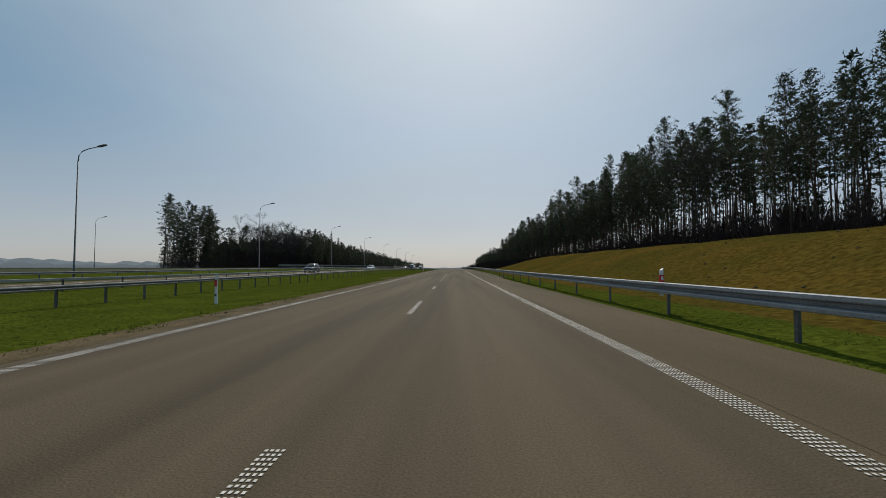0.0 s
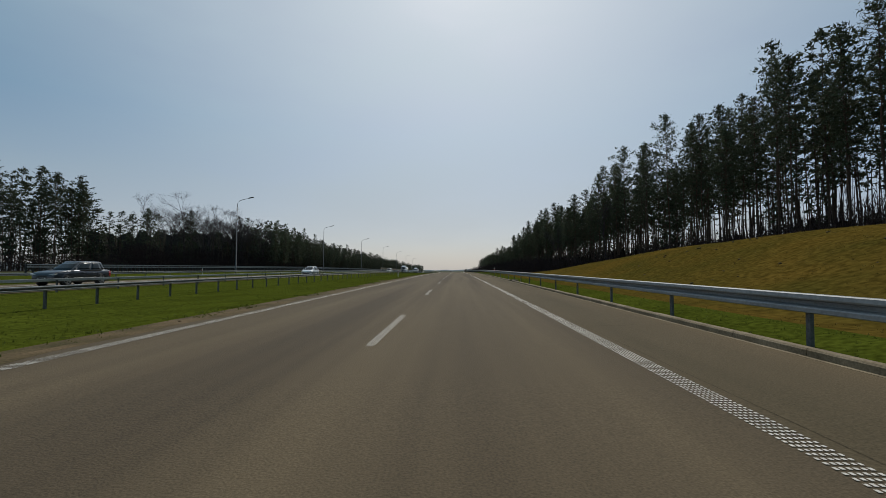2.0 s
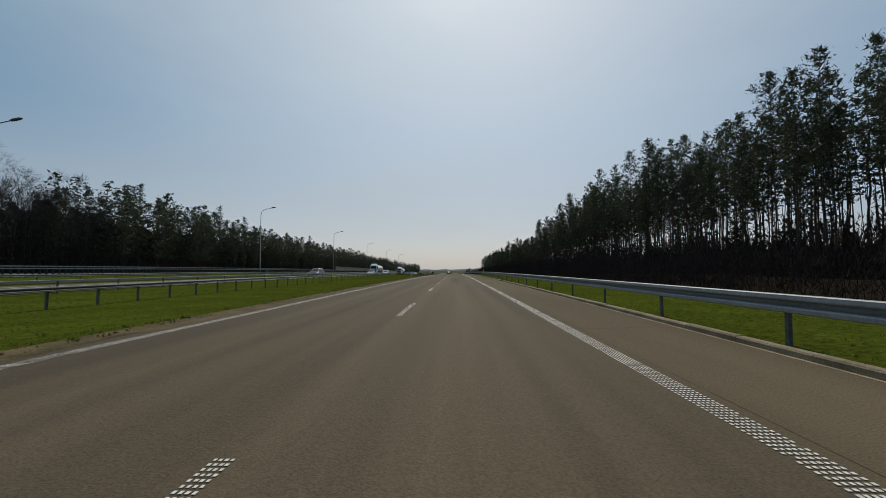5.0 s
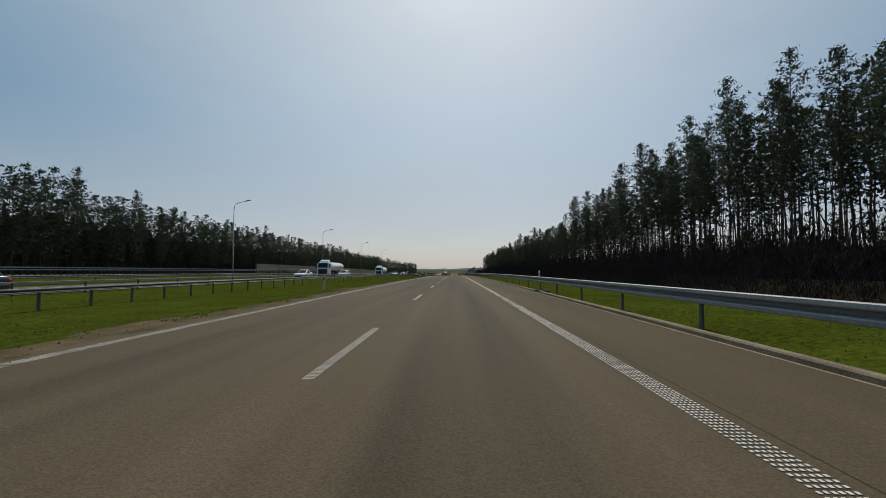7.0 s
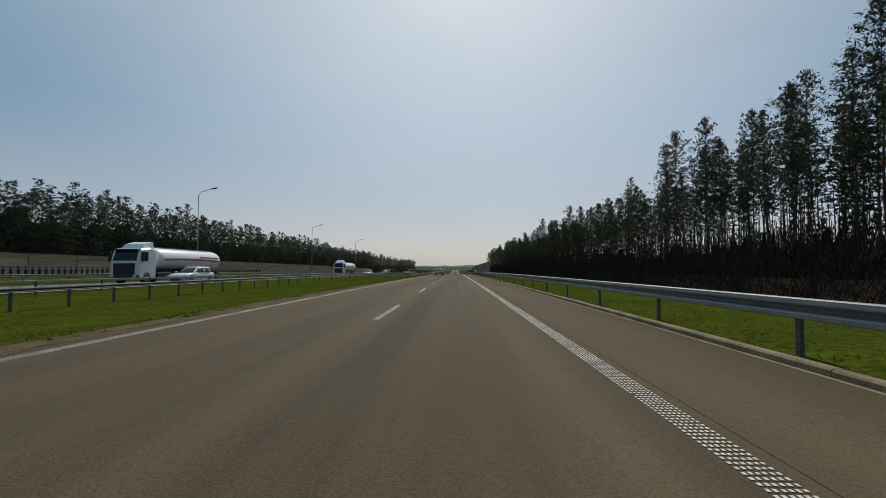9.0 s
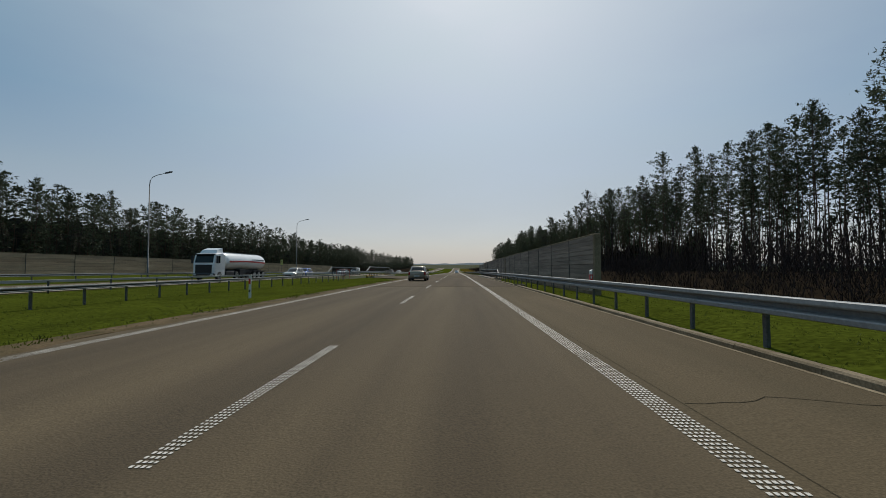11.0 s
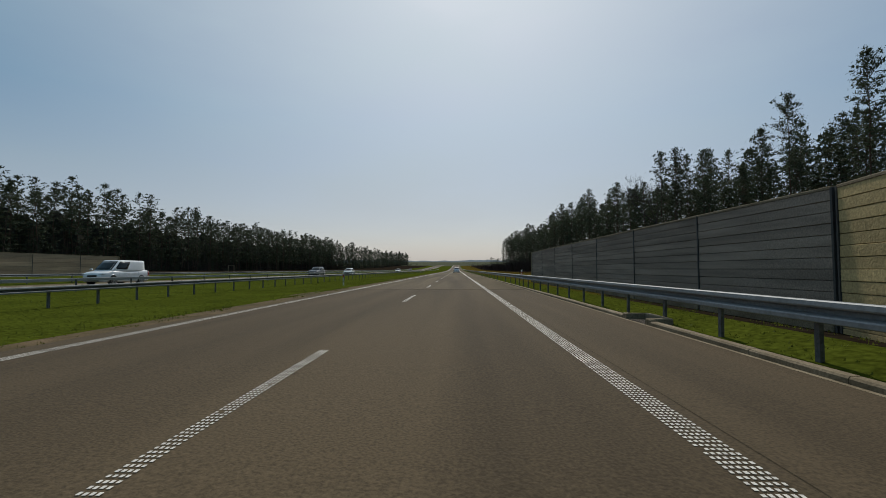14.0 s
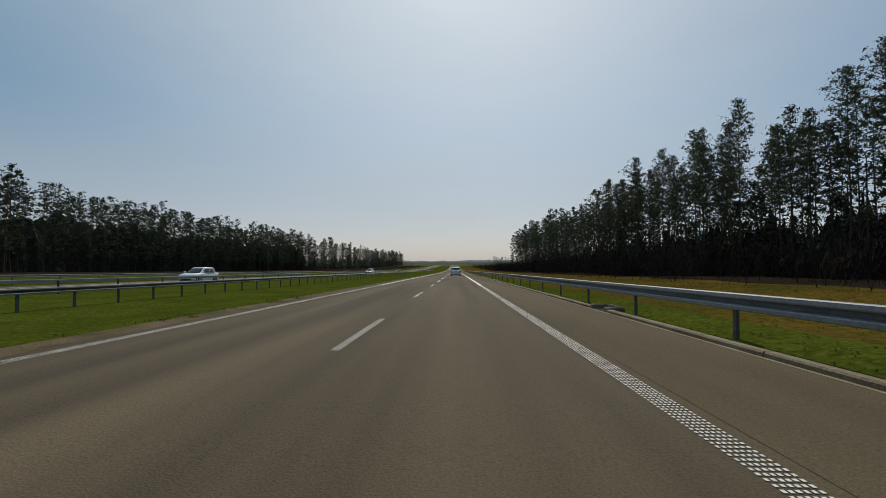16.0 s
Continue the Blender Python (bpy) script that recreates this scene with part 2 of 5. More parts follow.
def ground_z(x, y):
    x, y = np.broadcast_arrays(np.asarray(x, float), np.asarray(y, float))
    base = zr(y)
    lat = np.interp(x, [-400, -120, -60, -42, -36.5, -34.2, -32.6, -22.0, -21.2, -17.0, -13.1, -9.5, -6.6, -5.75, 4.7, 5.6, 7.0],
                    [0.6, 0.6, 0.6, 0.6, 0.45, 0.10, -0.24, -0.24, -0.08, -0.20, -0.15, -0.16, -0.03, -0.05, -0.05, 0.13, 0.10])
    onbridge = smooth01(y, 350, 360) * (1 - smooth01(y, 380, 385))
    lat = np.where((x < -5.4) & (x > -13.4), lat * (1 - onbridge) - 0.06 * onbridge, lat)
    r = smooth01(x, 6.5, 17.0) * bank(y) + smooth01(x, 17, 34) * 0.7
    bumps = 0.10 * np.sin(x * 0.9 + y * 0.31) * np.sin(y * 0.23) * smooth01(x, 8, 14)
    far = np.where(x > 5.6, r + bumps, 0.0)
    return base + lat + far


def ground():
    xs = [-2500, -1200, -600, -300, -180, -120, -90, -75, -65, -56, -48, -42, -39, -36.5, -35.2, -34.2, -33.4, -32.6, -22.0, -21.2, -19, -17, -15, -13.1, -11.5, -9.5, -8, -7,
          -6.6, -5.75, 4.7, 5.1, 5.6, 6.3, 7, 8, 9, 10, 11, 12, 13, 14, 15, 16, 17, 18.5, 20, 23, 26, 30, 34, 40, 48, 60, 80, 120, 200, 400, 800, 1500, 2500]
    ys = list(np.arange(Y0, 500, 3.0)) + list(np.arange(500, Y1, 20.0)) + [1100, 1300, 1600, 2200, 3200, 4500]
    X, Y = np.meshgrid(xs, ys)
    yc = np.minimum(Y, 1400)
    Z = ground_z(X, yc)
    b = Build()
    v = np.stack([X, Y, Z], -1).reshape(-1, 3)
    w = len(xs)
    f, idx = [], []
    for j in range(len(ys) - 1):
        for i in range(w - 1):
            f.append((j * w + i, j * w + i + 1, (j + 1) * w + i + 1, (j + 1) * w + i))
            x, y = (xs[i] + xs[i + 1]) / 2, (ys[j] + ys[j + 1]) / 2
            if -21.2 < x < -13 and 358 < y < 386:
                k = 4
            elif abs(x) > 220 or y > 1000:
                k = 4
            elif -38 < x < -6.6:
                k = 0
            elif -6.6 < x < 4.7:
                k = 2
            elif 4.7 < x < 6.6:
                k = 0
            elif x < 23 and 0 < x and y < 122:
                k = 1
            elif 0 < x < 9.5 and y < 318:
                k = 0
            elif 0 < x < 20 and y > 400:
                k = 1
            elif x < -38 and (x > -66 or y < 92) and y < 300:
                k = 4
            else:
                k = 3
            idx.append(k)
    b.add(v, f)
    ob = part("ground", b, [M_GRASS, M_DRY, M_SAND, M_FLOOR_SHADE, M_FIELD], smooth=True)
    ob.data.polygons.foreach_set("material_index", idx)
    tagged(ob, "grass verges, sandy edges and dark forest floor", "ground", kind="structure")


ground()


def roads():
    segs = [("road_main", Y0, 325.0, M_ASPH), ("road_bridge_approach", 325.0, 406.0, M_ASPH_NEW), ("road_beyond", 406.0, Y1, M_ASPH)]
    for name, a, b_, m in segs:
        ob = part(name, sweep([(-5.87, -0.3), (2.32, -0.3), (2.32, 0.0), (-5.87, 0.0)], a, b_, 0.0), m)
        tagged(ob, "brownish grey asphalt carriageway with faint wheel tracks", "road", kind="structure")
    for name, a, b_, m in (("road_shoulder", Y0, 325.0, M_SHOULDER), ("road_shoulder_bridge", 325.0, 406.0, M_ASPH_NEW), ("road_shoulder_beyond", 406.0, Y1, M_SHOULDER)):
        ob = part(name, sweep([(2.32, -0.3), (KERB_X, -0.3), (KERB_X, 0.0), (2.32, 0.0)], a, b_, 0.0), m)
        tagged(ob, "lighter worn asphalt hard shoulder", "road", kind="structure")
    ob = part("road_opposite", sweep([(-32.6, -0.6), (-21.9, -0.6), (-21.9, -0.08), (-32.6, -0.08)], Y0, Y1, 0.0), M_ASPH)
    tagged(ob, "grey asphalt of the opposite carriageway", "road", kind="structure")
    # paved widening on the bridge's median side
    b = Build()
    ys = np.arange(349.0, 389.5, 1.0)
    left = -5.95 - 6.15 * smooth01(ys, 349.5, 361) * (1 - smooth01(ys, 379.5, 385))
    v, f = [], []
    for y, xl in zip(ys, left):
        z = float(zr(y)) - 0.004
        v += [(xl, y, z - 0.3), (xl, y, z), (-5.85, y, z)]
    for i in range(len(ys) - 1):
        a = 3 * i
        f += [(a, a + 1, a + 4, a + 3), (a + 1, a + 2, a + 5, a + 4)]
    b.add(v, f)
    ob = part("road_median_paving", b, M_ASPH_NEW)
    tagged(ob, "brownish asphalt paving beside the bridge median", "road", kind="structure")
    # transverse expansion joints of the bridge
    for y in (356.8, 373.6):
        b = Build()
        for d in (-0.07, 0.07):
            ob_x = np.linspace(-11.8, KERB_X - 0.02, 2)
            z = float(zr(y)) + 0.004
            b.box(ob_x[0], ob_x[1], y + d - 0.012, y + d + 0.012, z - 0.05, z + 0.006)
        ob = part("trim_expansion_joint", b, M_KERBF)
        tagged(ob, "pale double strip of a bridge expansion joint across the road", "joint", kind="structure")
        b = Build().box(-11.8, KERB_X - 0.02, y - 0.064, y + 0.064, z - 0.05, z + 0.001)
        tagged(part("trim_joint_gap", b, M_BLACK), "dark rubber between the strips of the expansion joint", "joint", kind="structure")
    for y in (325.0, 406.0):
        b = Build()
        z = float(zr(y))
        b.box(-5.85, KERB_X - 0.02, y - 0.05, y + 0.05, z - 0.05, z + 0.004)
        tagged(part("trim_asphalt_seam", b, M_SEAM), "dark sealed seam across the asphalt", "seam", kind="structure")


roads()

for sx, sw in ((2.44, 0.005),):
    tagged(part("trim_lane_seam", ribbon(sx - sw / 2, sx + sw / 2, Y0, 480, 0.004, 6.0), M_SEAM), "thin dark seam along the asphalt", "seam", kind="structure")


def dots(cells, b, lift=0.006):
    """Raised square flecks of structured road paint; cells: arrays of x, y, half width, half length."""
    x, y, hx, hy = cells
    z = zr(y) + lift
    n = len(x)
    v = np.empty((n, 4, 3))
    for k, (sx, sy) in enumerate(((-1, -1), (1, -1), (1, 1), (-1, 1))):
        v[:, k, 0], v[:, k, 1], v[:, k, 2] = x + sx * hx, y + sy * hy, z
    b.add(v.reshape(-1, 3), [(4 * i, 4 * i + 1, 4 * i + 2, 4 * i + 3) for i in range(n)])


def fleck_line(x, y0, y1, width, pitch, b, rng):
    ys = np.arange(y0, y1, pitch)
    cols = max(3, int(round(width / 0.040)))
    xs = x - width / 2 + (np.arange(cols) + 0.5) * width / cols
    X, Y = np.meshgrid(xs, ys)
    X, Y = X.ravel(), Y.ravel()
    keep = rng.random(len(X)) > 0.006
    X, Y = X[keep], Y[keep]
    n = len(X)
    dots((X + rng.normal(0, 0.001, n), Y + rng.normal(0, 0.0015, n), np.full(n, width / cols * 0.30) * rng.uniform(0.88, 1.08, n), np.full(n, pitch * 0.25) * rng.uniform(0.88, 1.08, n)), b)


def markings():
    rng = np.random.default_rng(3)
    for name, x, w in (("marking_edge_left", -5.35, 0.23), ("marking_edge_right", 2.20, 0.24)):
        b = Build()
        fleck_line(x, -4, 470, w, 0.064, b, rng)
        ribbon(x - w / 2, x + w / 2, 470, Y1, 0.006, 10.0, b)
        ob = part(name, b, M_PAINT)
        tagged(ob, "off-white structured edge line of raised paint flecks", "road marking", kind="stuff")
    # a broken lane line: four metres of line, eight of gap
    first = 11.1 - 12.0
    for i in range(80):
        y = first + 12.0 * i + (1.2 if i > 32 else 0.0)
        b = Build()
        if y < 470:
            fleck_line(-1.39, y, y + 4.0, 0.145, 0.064, b, rng)
        else:
            ribbon(-1.5, -1.28, y, y + 4.0, 0.006, 4.0, b)
        tagged(part("lane_dash", b, M_PAINT), "off-white lane dash of raised paint flecks on asphalt", "road marking", kind="stuff")
    for x, w in ((-22.5, 0.24), (-29.8, 0.24)):
        tagged(part("marking_opposite_edge", ribbon(x - w / 2, x + w / 2, Y0, Y1, -0.074, 10.0), M_PAINT), "off-white edge line of the opposite carriageway", "road marking", kind="stuff")
    b = Build()
    for i in range(90):
        y = -50 + 12.0 * i
        ribbon(-26.25, -26.05, y, y + 4.0, -0.074, 4.0, b)
    tagged(part("marking_opposite_lane", b, M_PAINT), "off-white broken lane line of the opposite carriageway", "road marking", kind="stuff")


markings()


# ---- kerb, drains ----
DRAINS = [44.25 + 1.5 * round((q - 44.25) / 1.5) for q in (45.6, 89.5, 118.5, 174.5, 187.0, 210.0, 239.6, 282.0, 325.5, 341.0, 391.0, 451.0)]


def kerbs():
    # kerb stones along the hard shoulder, one metre each near the camera's way
    prof = [(0.0, -0.2), (0.14, -0.2), (0.14, 0.10), (0.02, 0.10), (0.0, 0.075)]
    root = tagged(part("kerb", sweep(prof, 480, Y1, KERB_X), M_KERBF), "weathered concrete kerb along the hard shoulder", "kerb", kind="structure")
    b = Build()
    b.loft([[(px, e, pz) for px, pz in prof] for e in (0.004, 1.496)])
    me = b.mesh("kerb_stone", M_KERBF)
    tall = Build()
    tall.loft([[(px, e, pz + (0.09 if pz > 0 else 0)) for px, pz in prof] for e in (0.004, 1.496)])
    tall = tall.mesh("kerb_stone", M_CONC)
    y = 43.5
    while y < 480:
        if min(abs(y + 0.75 - q) for q in DRAINS) < 0.1:
            y += 1.5
            continue
        o = new("kerb_stone", tall if 348 < y < 379 else me)
        o.parent = root
        o.matrix_local = Matrix.Translation((KERB_X + random.uniform(-0.006, 0.006), y, float(zr(y + 0.75)) + random.uniform(-0.006, 0.004))) @ Matrix.Rotation(float(slope(y)), 4, "X")
        y += 1.5
    # light strip of gutter concrete before the kerb
    tagged(part("gutter", sweep([(0, -0.2), (0.07, -0.2), (0.07, 0.004), (0, 0.004)], 44.0, Y1, KERB_X - 0.074), M_KERBF), "narrow concrete gutter strip beside the kerb", "gutter", kind="structure")
    # bridge kerbs
    for x0, x1, ya, yb in ((KERB_X + 0.15, KERB_X + 1.6, 345, 380), (-12.55, -12.2, 362.5, 384)):
        b = sweep([(0, -0.3), (x1 - x0, -0.3), (x1 - x0, 0.17), (0.03, 0.17), (0, 0.13)] if x0 > 0 else [(0, -0.3), (x1 - x0, -0.3), (x1 - x0, 0.14), (x1 - x0 - 0.03, 0.18), (0, 0.18)], ya, yb, x0)
        if x0 > 0:
            # Flat dark ribbon painting the shadow and deck grating behind the kerb.
            tagged(part("trim_bridge_channel", ribbon(KERB_X + 0.20, KERB_X + 0.72, ya, yb, 0.174), M_IRON), "dark strip behind the bridge kerb, painted for shadow and deck grating", "channel", kind="structure")
        tagged(part("bridge_kerb", b, M_KERBF if x0 > 0 else M_CONC), "pale concrete kerb slab along the bridge edge", "kerb", kind="structure")


kerbs()


def drain(y, label="concrete kerb inlet with an iron grate"):
    r = thing("drain_inlet", label, "drain", "drains along the kerb", at=Matrix.Translation((0, y, float(zr(y)))) @ Matrix.Rotation(float(slope(y)), 4, "X"))
    b = Build()
    for s in (-1, 1):
        e, g = sorted((s * 0.62, s * 0.745))
        b.box(KERB_X, KERB_X + 0.14, e, g, -0.1, 0.13, 0.02)
        e, g = sorted((s * 0.50, s * 0.62))
        b.box(KERB_X, KERB_X + 0.55, e, g, -0.1, 0.135, 0.02)
    b.box(KERB_X + 0.43, KERB_X + 0.55, -0.5, 0.5, -0.1, 0.14, 0.02)
    part("frame", b, M_KERBF, r)
    part("tray", Build().box(KERB_X - 0.02, KERB_X + 0.43, -0.5, 0.5, -0.12, -0.015), M_BLACK, r)
    bar = Build().box(-0.19, 0.19, -0.018, 0.018, -0.02, 0.006).mesh("grate_bar", M_IRON)
    for k in range(9):
        part("grate_bar", bar, None, r, at=Matrix.Translation((KERB_X + 0.19, -0.40 + k * 0.10, 0.0)))


for yd in DRAINS:
    drain(yd)


# ---- guard rails ----
SIGMA = [(-0.05, 0.318), (0.025, 0.316), (0.046, 0.303), (0.05, 0.240), (0.040, 0.218), (-0.070, 0.190), (-0.075, 0.125), (0.040, 0.098), (0.05, 0.078), (0.046, 0.014), (0.025, 0.0), (-0.05, 0.0)]
SIGMA_BACK = [(-0.09, 0.02), (-0.09, 0.30)]


def rail_profile(face, k=1.0):
    """Corrugated rail: the side towards the road is at negative x when face is -1."""
    p = [(face * x, 0.31 - (0.31 - z) * k) for x, z in SIGMA + SIGMA_BACK]
    return p if face < 0 else p[::-1]


def guard_rail(x, y0, y1, face, spans, top=0.75, base=0.0, label="", group="", k=0.86, steel=None):
    """A steel guard rail along the road. spans: (from, to, post spacing)."""
    r = thing("guard_rail", label, "guard rail", group)
    part("beam", sweep(rail_profile(face, k), y0, y1, x, base + top - 0.31), steel or M_GALV, r)
    pb = Build()
    # C-shaped post
    s = -face
    ring = [(0, -0.04), (0.055, -0.04), (0.055, -0.02), (0.012, -0.02), (0.012, 0.02), (0.055, 0.02), (0.055, 0.04), (0, 0.04)]
    pb.loft([[(s * (px + 0.092), py, z) for px, py in ring] for z in (-0.7, top - 0.06)])
    me = pb.mesh("post", M_POST)
    for a, b_, gap in spans:
        y = a
        while y < b_:
            part("post", me, None, r, at=Matrix.Translation((x, y, float(zr(y)) + base)) @ Matrix.Rotation(random.uniform(-0.015, 0.015), 4, "Y"))
            y += gap
    return r


RAIL_X = 4.92
guard_rail(RAIL_X, -20, 700, -1, [(-16.9, 300, 4.0), (301.1, 346, 2.0), (380.5, 416, 2.0), (417.4, 560, 4.0)], 0.77, 0.02, "galvanised corrugated steel guard rail on posts beside the hard shoulder", "guard rails")
guard_rail(-13.1, -20, 350, 1, [(-18.0, 350, 2.0)], 0.73, -0.15, "slim galvanised steel guard rail on posts in the grass median", "guard rails", 0.46, M_GALV)
guard_rail(-13.1, 384.3, 700, 1, [(385, 560, 2.0)], 0.73, -0.15, "galvanised steel guard rail on posts in the grass median", "guard rails", 0.62, M_GALV_SHADED)
guard_rail(-20.6, -20, 350, -1, [(-18.0, 350, 4.0)], 0.70, -0.10, "slim galvanised guard rail on the median side of the opposite carriageway", "guard rails", 0.46, M_GALV)
guard_rail(-20.6, 386, 700, -1, [(388.0, 560, 4.0)], 0.76, -0.10, "second galvanised guard rail beside the opposite carriageway", "guard rails", 0.55, M_GALV_SHADED)
guard_rail(-33.5, -20, 700, 1, [(-18.0, 480, 4.0)], 0.75, 0.0, "galvanised guard rail on the outer edge of the opposite carriageway", "guard rails", 0.66)


def bridge_rail(x, y0, y1, face, low, high, label):
    """Double-height rail on the bridge with sloping ends."""
    r = thing("bridge_rail", label, "guard rail", "bridge rails")
    part("lower_beam", sweep(rail_profile(face), y0 - 12, y1 + 3, x, low - 0.31), M_GALV, r)
    box = [(-0.05, -0.06), (0.05, -0.06), (0.05, 0.06), (-0.05, 0.06)]
    part("upper_beam", sweep(box, y0, y1, x - 0.1 * face, high), M_GALV, r)
    for ya, yb, n in ((y0 - 2.6, y0, "end_brace"), (y1, y1 + 2.6, "end_brace")):
        za, zb = (low - 0.1, high) if ya < y0 else (high, low - 0.1)
        b = Build().loft([[(x - 0.1 * face + px, y, float(zr(y)) + z + pz) for px, pz in box] for y, z in ((ya, za), (yb, zb))])
        part(n, b, M_GALV, r)
    pb = Build().box(-0.035, 0.035, -0.035, 0.035, 0.15, high)
    pb.loft([[(sx * (0.035 + k), sy * (0.035 + k * 1.6), z) for sx, sy in ((-1, -1), (1, -1), (1, 1), (-1, 1))] for k, z in ((0.03, 0.14), (0.0, 0.32))])
    me = pb.mesh("post", M_WALLPOST)
    y = y0
    while y <= y1:
        part("post", me, None, r, at=Matrix.Translation((x - 0.12 * face, y, float(zr(y)))))
        y += 1.3333
    return r


b_r = thing("bridge_handrail", "galvanised steel upper rail on tall posts along the bridge edge", "railing")
box_p = [(-0.045, -0.05), (0.045, -0.05), (0.045, 0.04), (0.03, 0.05), (-0.03, 0.05), (-0.045, 0.04)]
part("upper_beam", sweep(box_p, 347.3, 379, RAIL_X + 0.28, 1.15), M_GALV_SHADED, b_r)
part("end_brace", Build().loft([[(RAIL_X + 0.28 + px, y, float(zr(y)) + z + pz) for px, pz in box_p] for y, z in ((344.6, 0.5), (347.3, 1.15))]), M_GALV, b_r)
part("end_brace", Build().loft([[(RAIL_X + 0.28 + px, y, float(zr(y)) + z + pz) for px, pz in box_p] for y, z in ((379.0, 1.15), (381.0, 0.5))]), M_GALV, b_r)
pm = Build().box(-0.03, 0.03, -0.035, 0.035, 0.1, 1.12)
pm.loft([[(sx * (0.03 + k), sy * (0.035 + k * 1.6), z) for sx, sy in ((-1, -1), (1, -1), (1, 1), (-1, 1))] for k, z in ((0.03, 0.16), (0.0, 0.34))])
pm = pm.mesh("post", M_WALLPOST)
for k in range(24):
    y = 347.33 + 1.3333 * k
    part("post", pm, None, b_r, at=Matrix.Translation((RAIL_X + 0.22, y, float(zr(y)))))
bridge_rail(-12.75, 362, 381, 1, 0.93, 1.58, "double-height galvanised steel rail along the bridge median")
bridge_rail(-19.9, 366, 382, -1, 0.74, 1.58, "double-height galvanised steel rail along the far bridge median")


# ---- post-and-rail fence beyond the opposite carriageway ----
def dense_fence():
    r = thing("post_fence", "dark steel fence of closely set posts with two rails", "fence")
    x = -36.6
    for z in (1.42, 1.22):
        part("rail", sweep([(-0.03, -0.05), (0.03, -0.05), (0.03, 0.05), (-0.03, 0.05)], 88, 322, x + 0.08, z, 6.0), M_GALV, r)
    me = Build().box(-0.07, 0.07, -0.07, 0.07, 0.2, 1.48, 0.01).mesh("post", M_BLACK)
    rest = Build()
    k, y = 0, 88.0
    while y < 322:
        z = float(zr(y))
        if 120 < y < 300:
            part("post", me, None, r, at=Matrix.Translation((x, y, z)))
        else:
            rest.box(x - 0.06, x + 0.06, y - 0.06, y + 0.06, z + 0.2, z + 1.46)
        y += 0.62
    tagged(part("posts_beyond", rest, M_BLACK, r), kind="stuff")


dense_fence()


# ---- noise walls ----
def noise_wall(p0, p1, height, bay, face, label, planks, base=0.0, wide_at=-1, plinth=False, surface=None, ends=True):
    """A wall of stacked planks between posts, from p0 to p1 on the plan."""
    r = thing("noise_wall", label, "noise wall", "noise walls")
    (xa, ya), (xb, yb) = p0, p1
    n = max(1, int(round((yb - ya) / bay)))
    turn = math.atan2(xb - xa, yb - ya)
    bay = math.hypot(xb - xa, yb - ya) / n
    ph = (height - base + 0.2) / planks
    pl = Build()
    c = 0.005
    pl.loft([[(0.05, yy, 0.004), (0.05, yy, ph - 0.004), (-0.060, yy, ph - 0.004), (-0.07, yy, ph - 0.004 - c), (-0.07, yy, 0.004 + c), (-0.060, yy, 0.004)] for yy in (0.026, bay - 0.026)])
    me = pl.mesh("panel", surface or M_WALL)
    post = Build().box(-0.088, 0.09, -0.022, 0.022, base - 0.4, height + 0.02).mesh("post", M_WALLPOST)
    wide = Build().box(-0.14, 0.10, -0.15, 0.15, base - 0.4, height + 0.06, 0.01).mesh("post", M_WIDEPOST)
    end = Build().box(-0.13, 0.12, -0.11, 0.11, base - 0.4, height + 0.04, 0.012).mesh("post", M_KERBF)
    back = Build().box(0.052, 0.075, 0.05, bay - 0.05, base - 0.2, height).mesh("backing", M_WALLPOST)
    cap = Build().box(-0.085, 0.07, 0.0, bay, height, height + 0.05, 0.008).mesh("cap", M_KERBF)
    foot = Build().box(-0.10, 0.10, 0.045, bay - 0.045, -0.5, 0.26, 0.015).mesh("plinth", M_KERBF)
    flip = Matrix.Identity(4) if face < 0 else Matrix.Diagonal((-1, 1, 1, 1))
    for i in range(n + 1):
        q = i / n
        x, y = xa + (xb - xa) * q, ya + (yb - ya) * q
        m = Matrix.Translation((x, y, float(zr(y)))) @ Matrix.Rotation(-turn, 4, "Z") @ Matrix.Rotation(math.atan(float(slope(y + bay / 2))), 4, "X") @ flip
        part("post", wide if i == wide_at else end if ends and i in (0, n) else post, None, r, at=m)
        if i == n:
            break
        for k in range(planks):
            part("panel", me, None, r, at=m @ Matrix.Translation((random.uniform(-0.006, 0.006), 0, base - 0.2 + k * ph)))
        part("cap", cap, None, r, at=m)
        part("backing", back, None, r, at=m)
        if plinth:
            part("plinth", foot, None, r, at=m, label="pale concrete plinth")
    return r


M_WIDEPOST = mat("noise_wall_pillar", (0.10, 0.095, 0.09), 0.8, 0, 0.2, 2, 20)
wl = "weathered grey noise wall of stacked ribbed planks between posts"
noise_wall((6.10, 314.0), (6.10, 346.0), 2.55, 4.0, -1, wl, 14, 0.0, -1, True)
on_bridge = noise_wall((6.10, 346.24), (6.10, 384.0), 2.55, 1.9, -1, "weathered noise wall of stacked planks along the bridge edge", 14, 0.0, 15)
# Lighter, yellower planks: sunlight on the angled section put into the colour.
M_WALL_SUNLIT = mat("sunlit_wall_planks", (0.50, 0.38, 0.19), 0.9, 0, 0.25, 0.9, 22, 0.5, (0.36, 0.27, 0.135), (0.3, 0.3, 3), 0.15, 0.12)
noise_wall((6.12, 384.25), (7.00, 388.35), 2.55, 4.3, -1, "angled section of plank noise wall, sunlight painted in as pale yellow", 14, 0.0, -1, False, M_WALL_SUNLIT, False)
noise_wall((7.00, 388.45), (6.85, 417.0), 2.55, 4.0, -1, wl, 14, 0.0, -1, True, None, False)
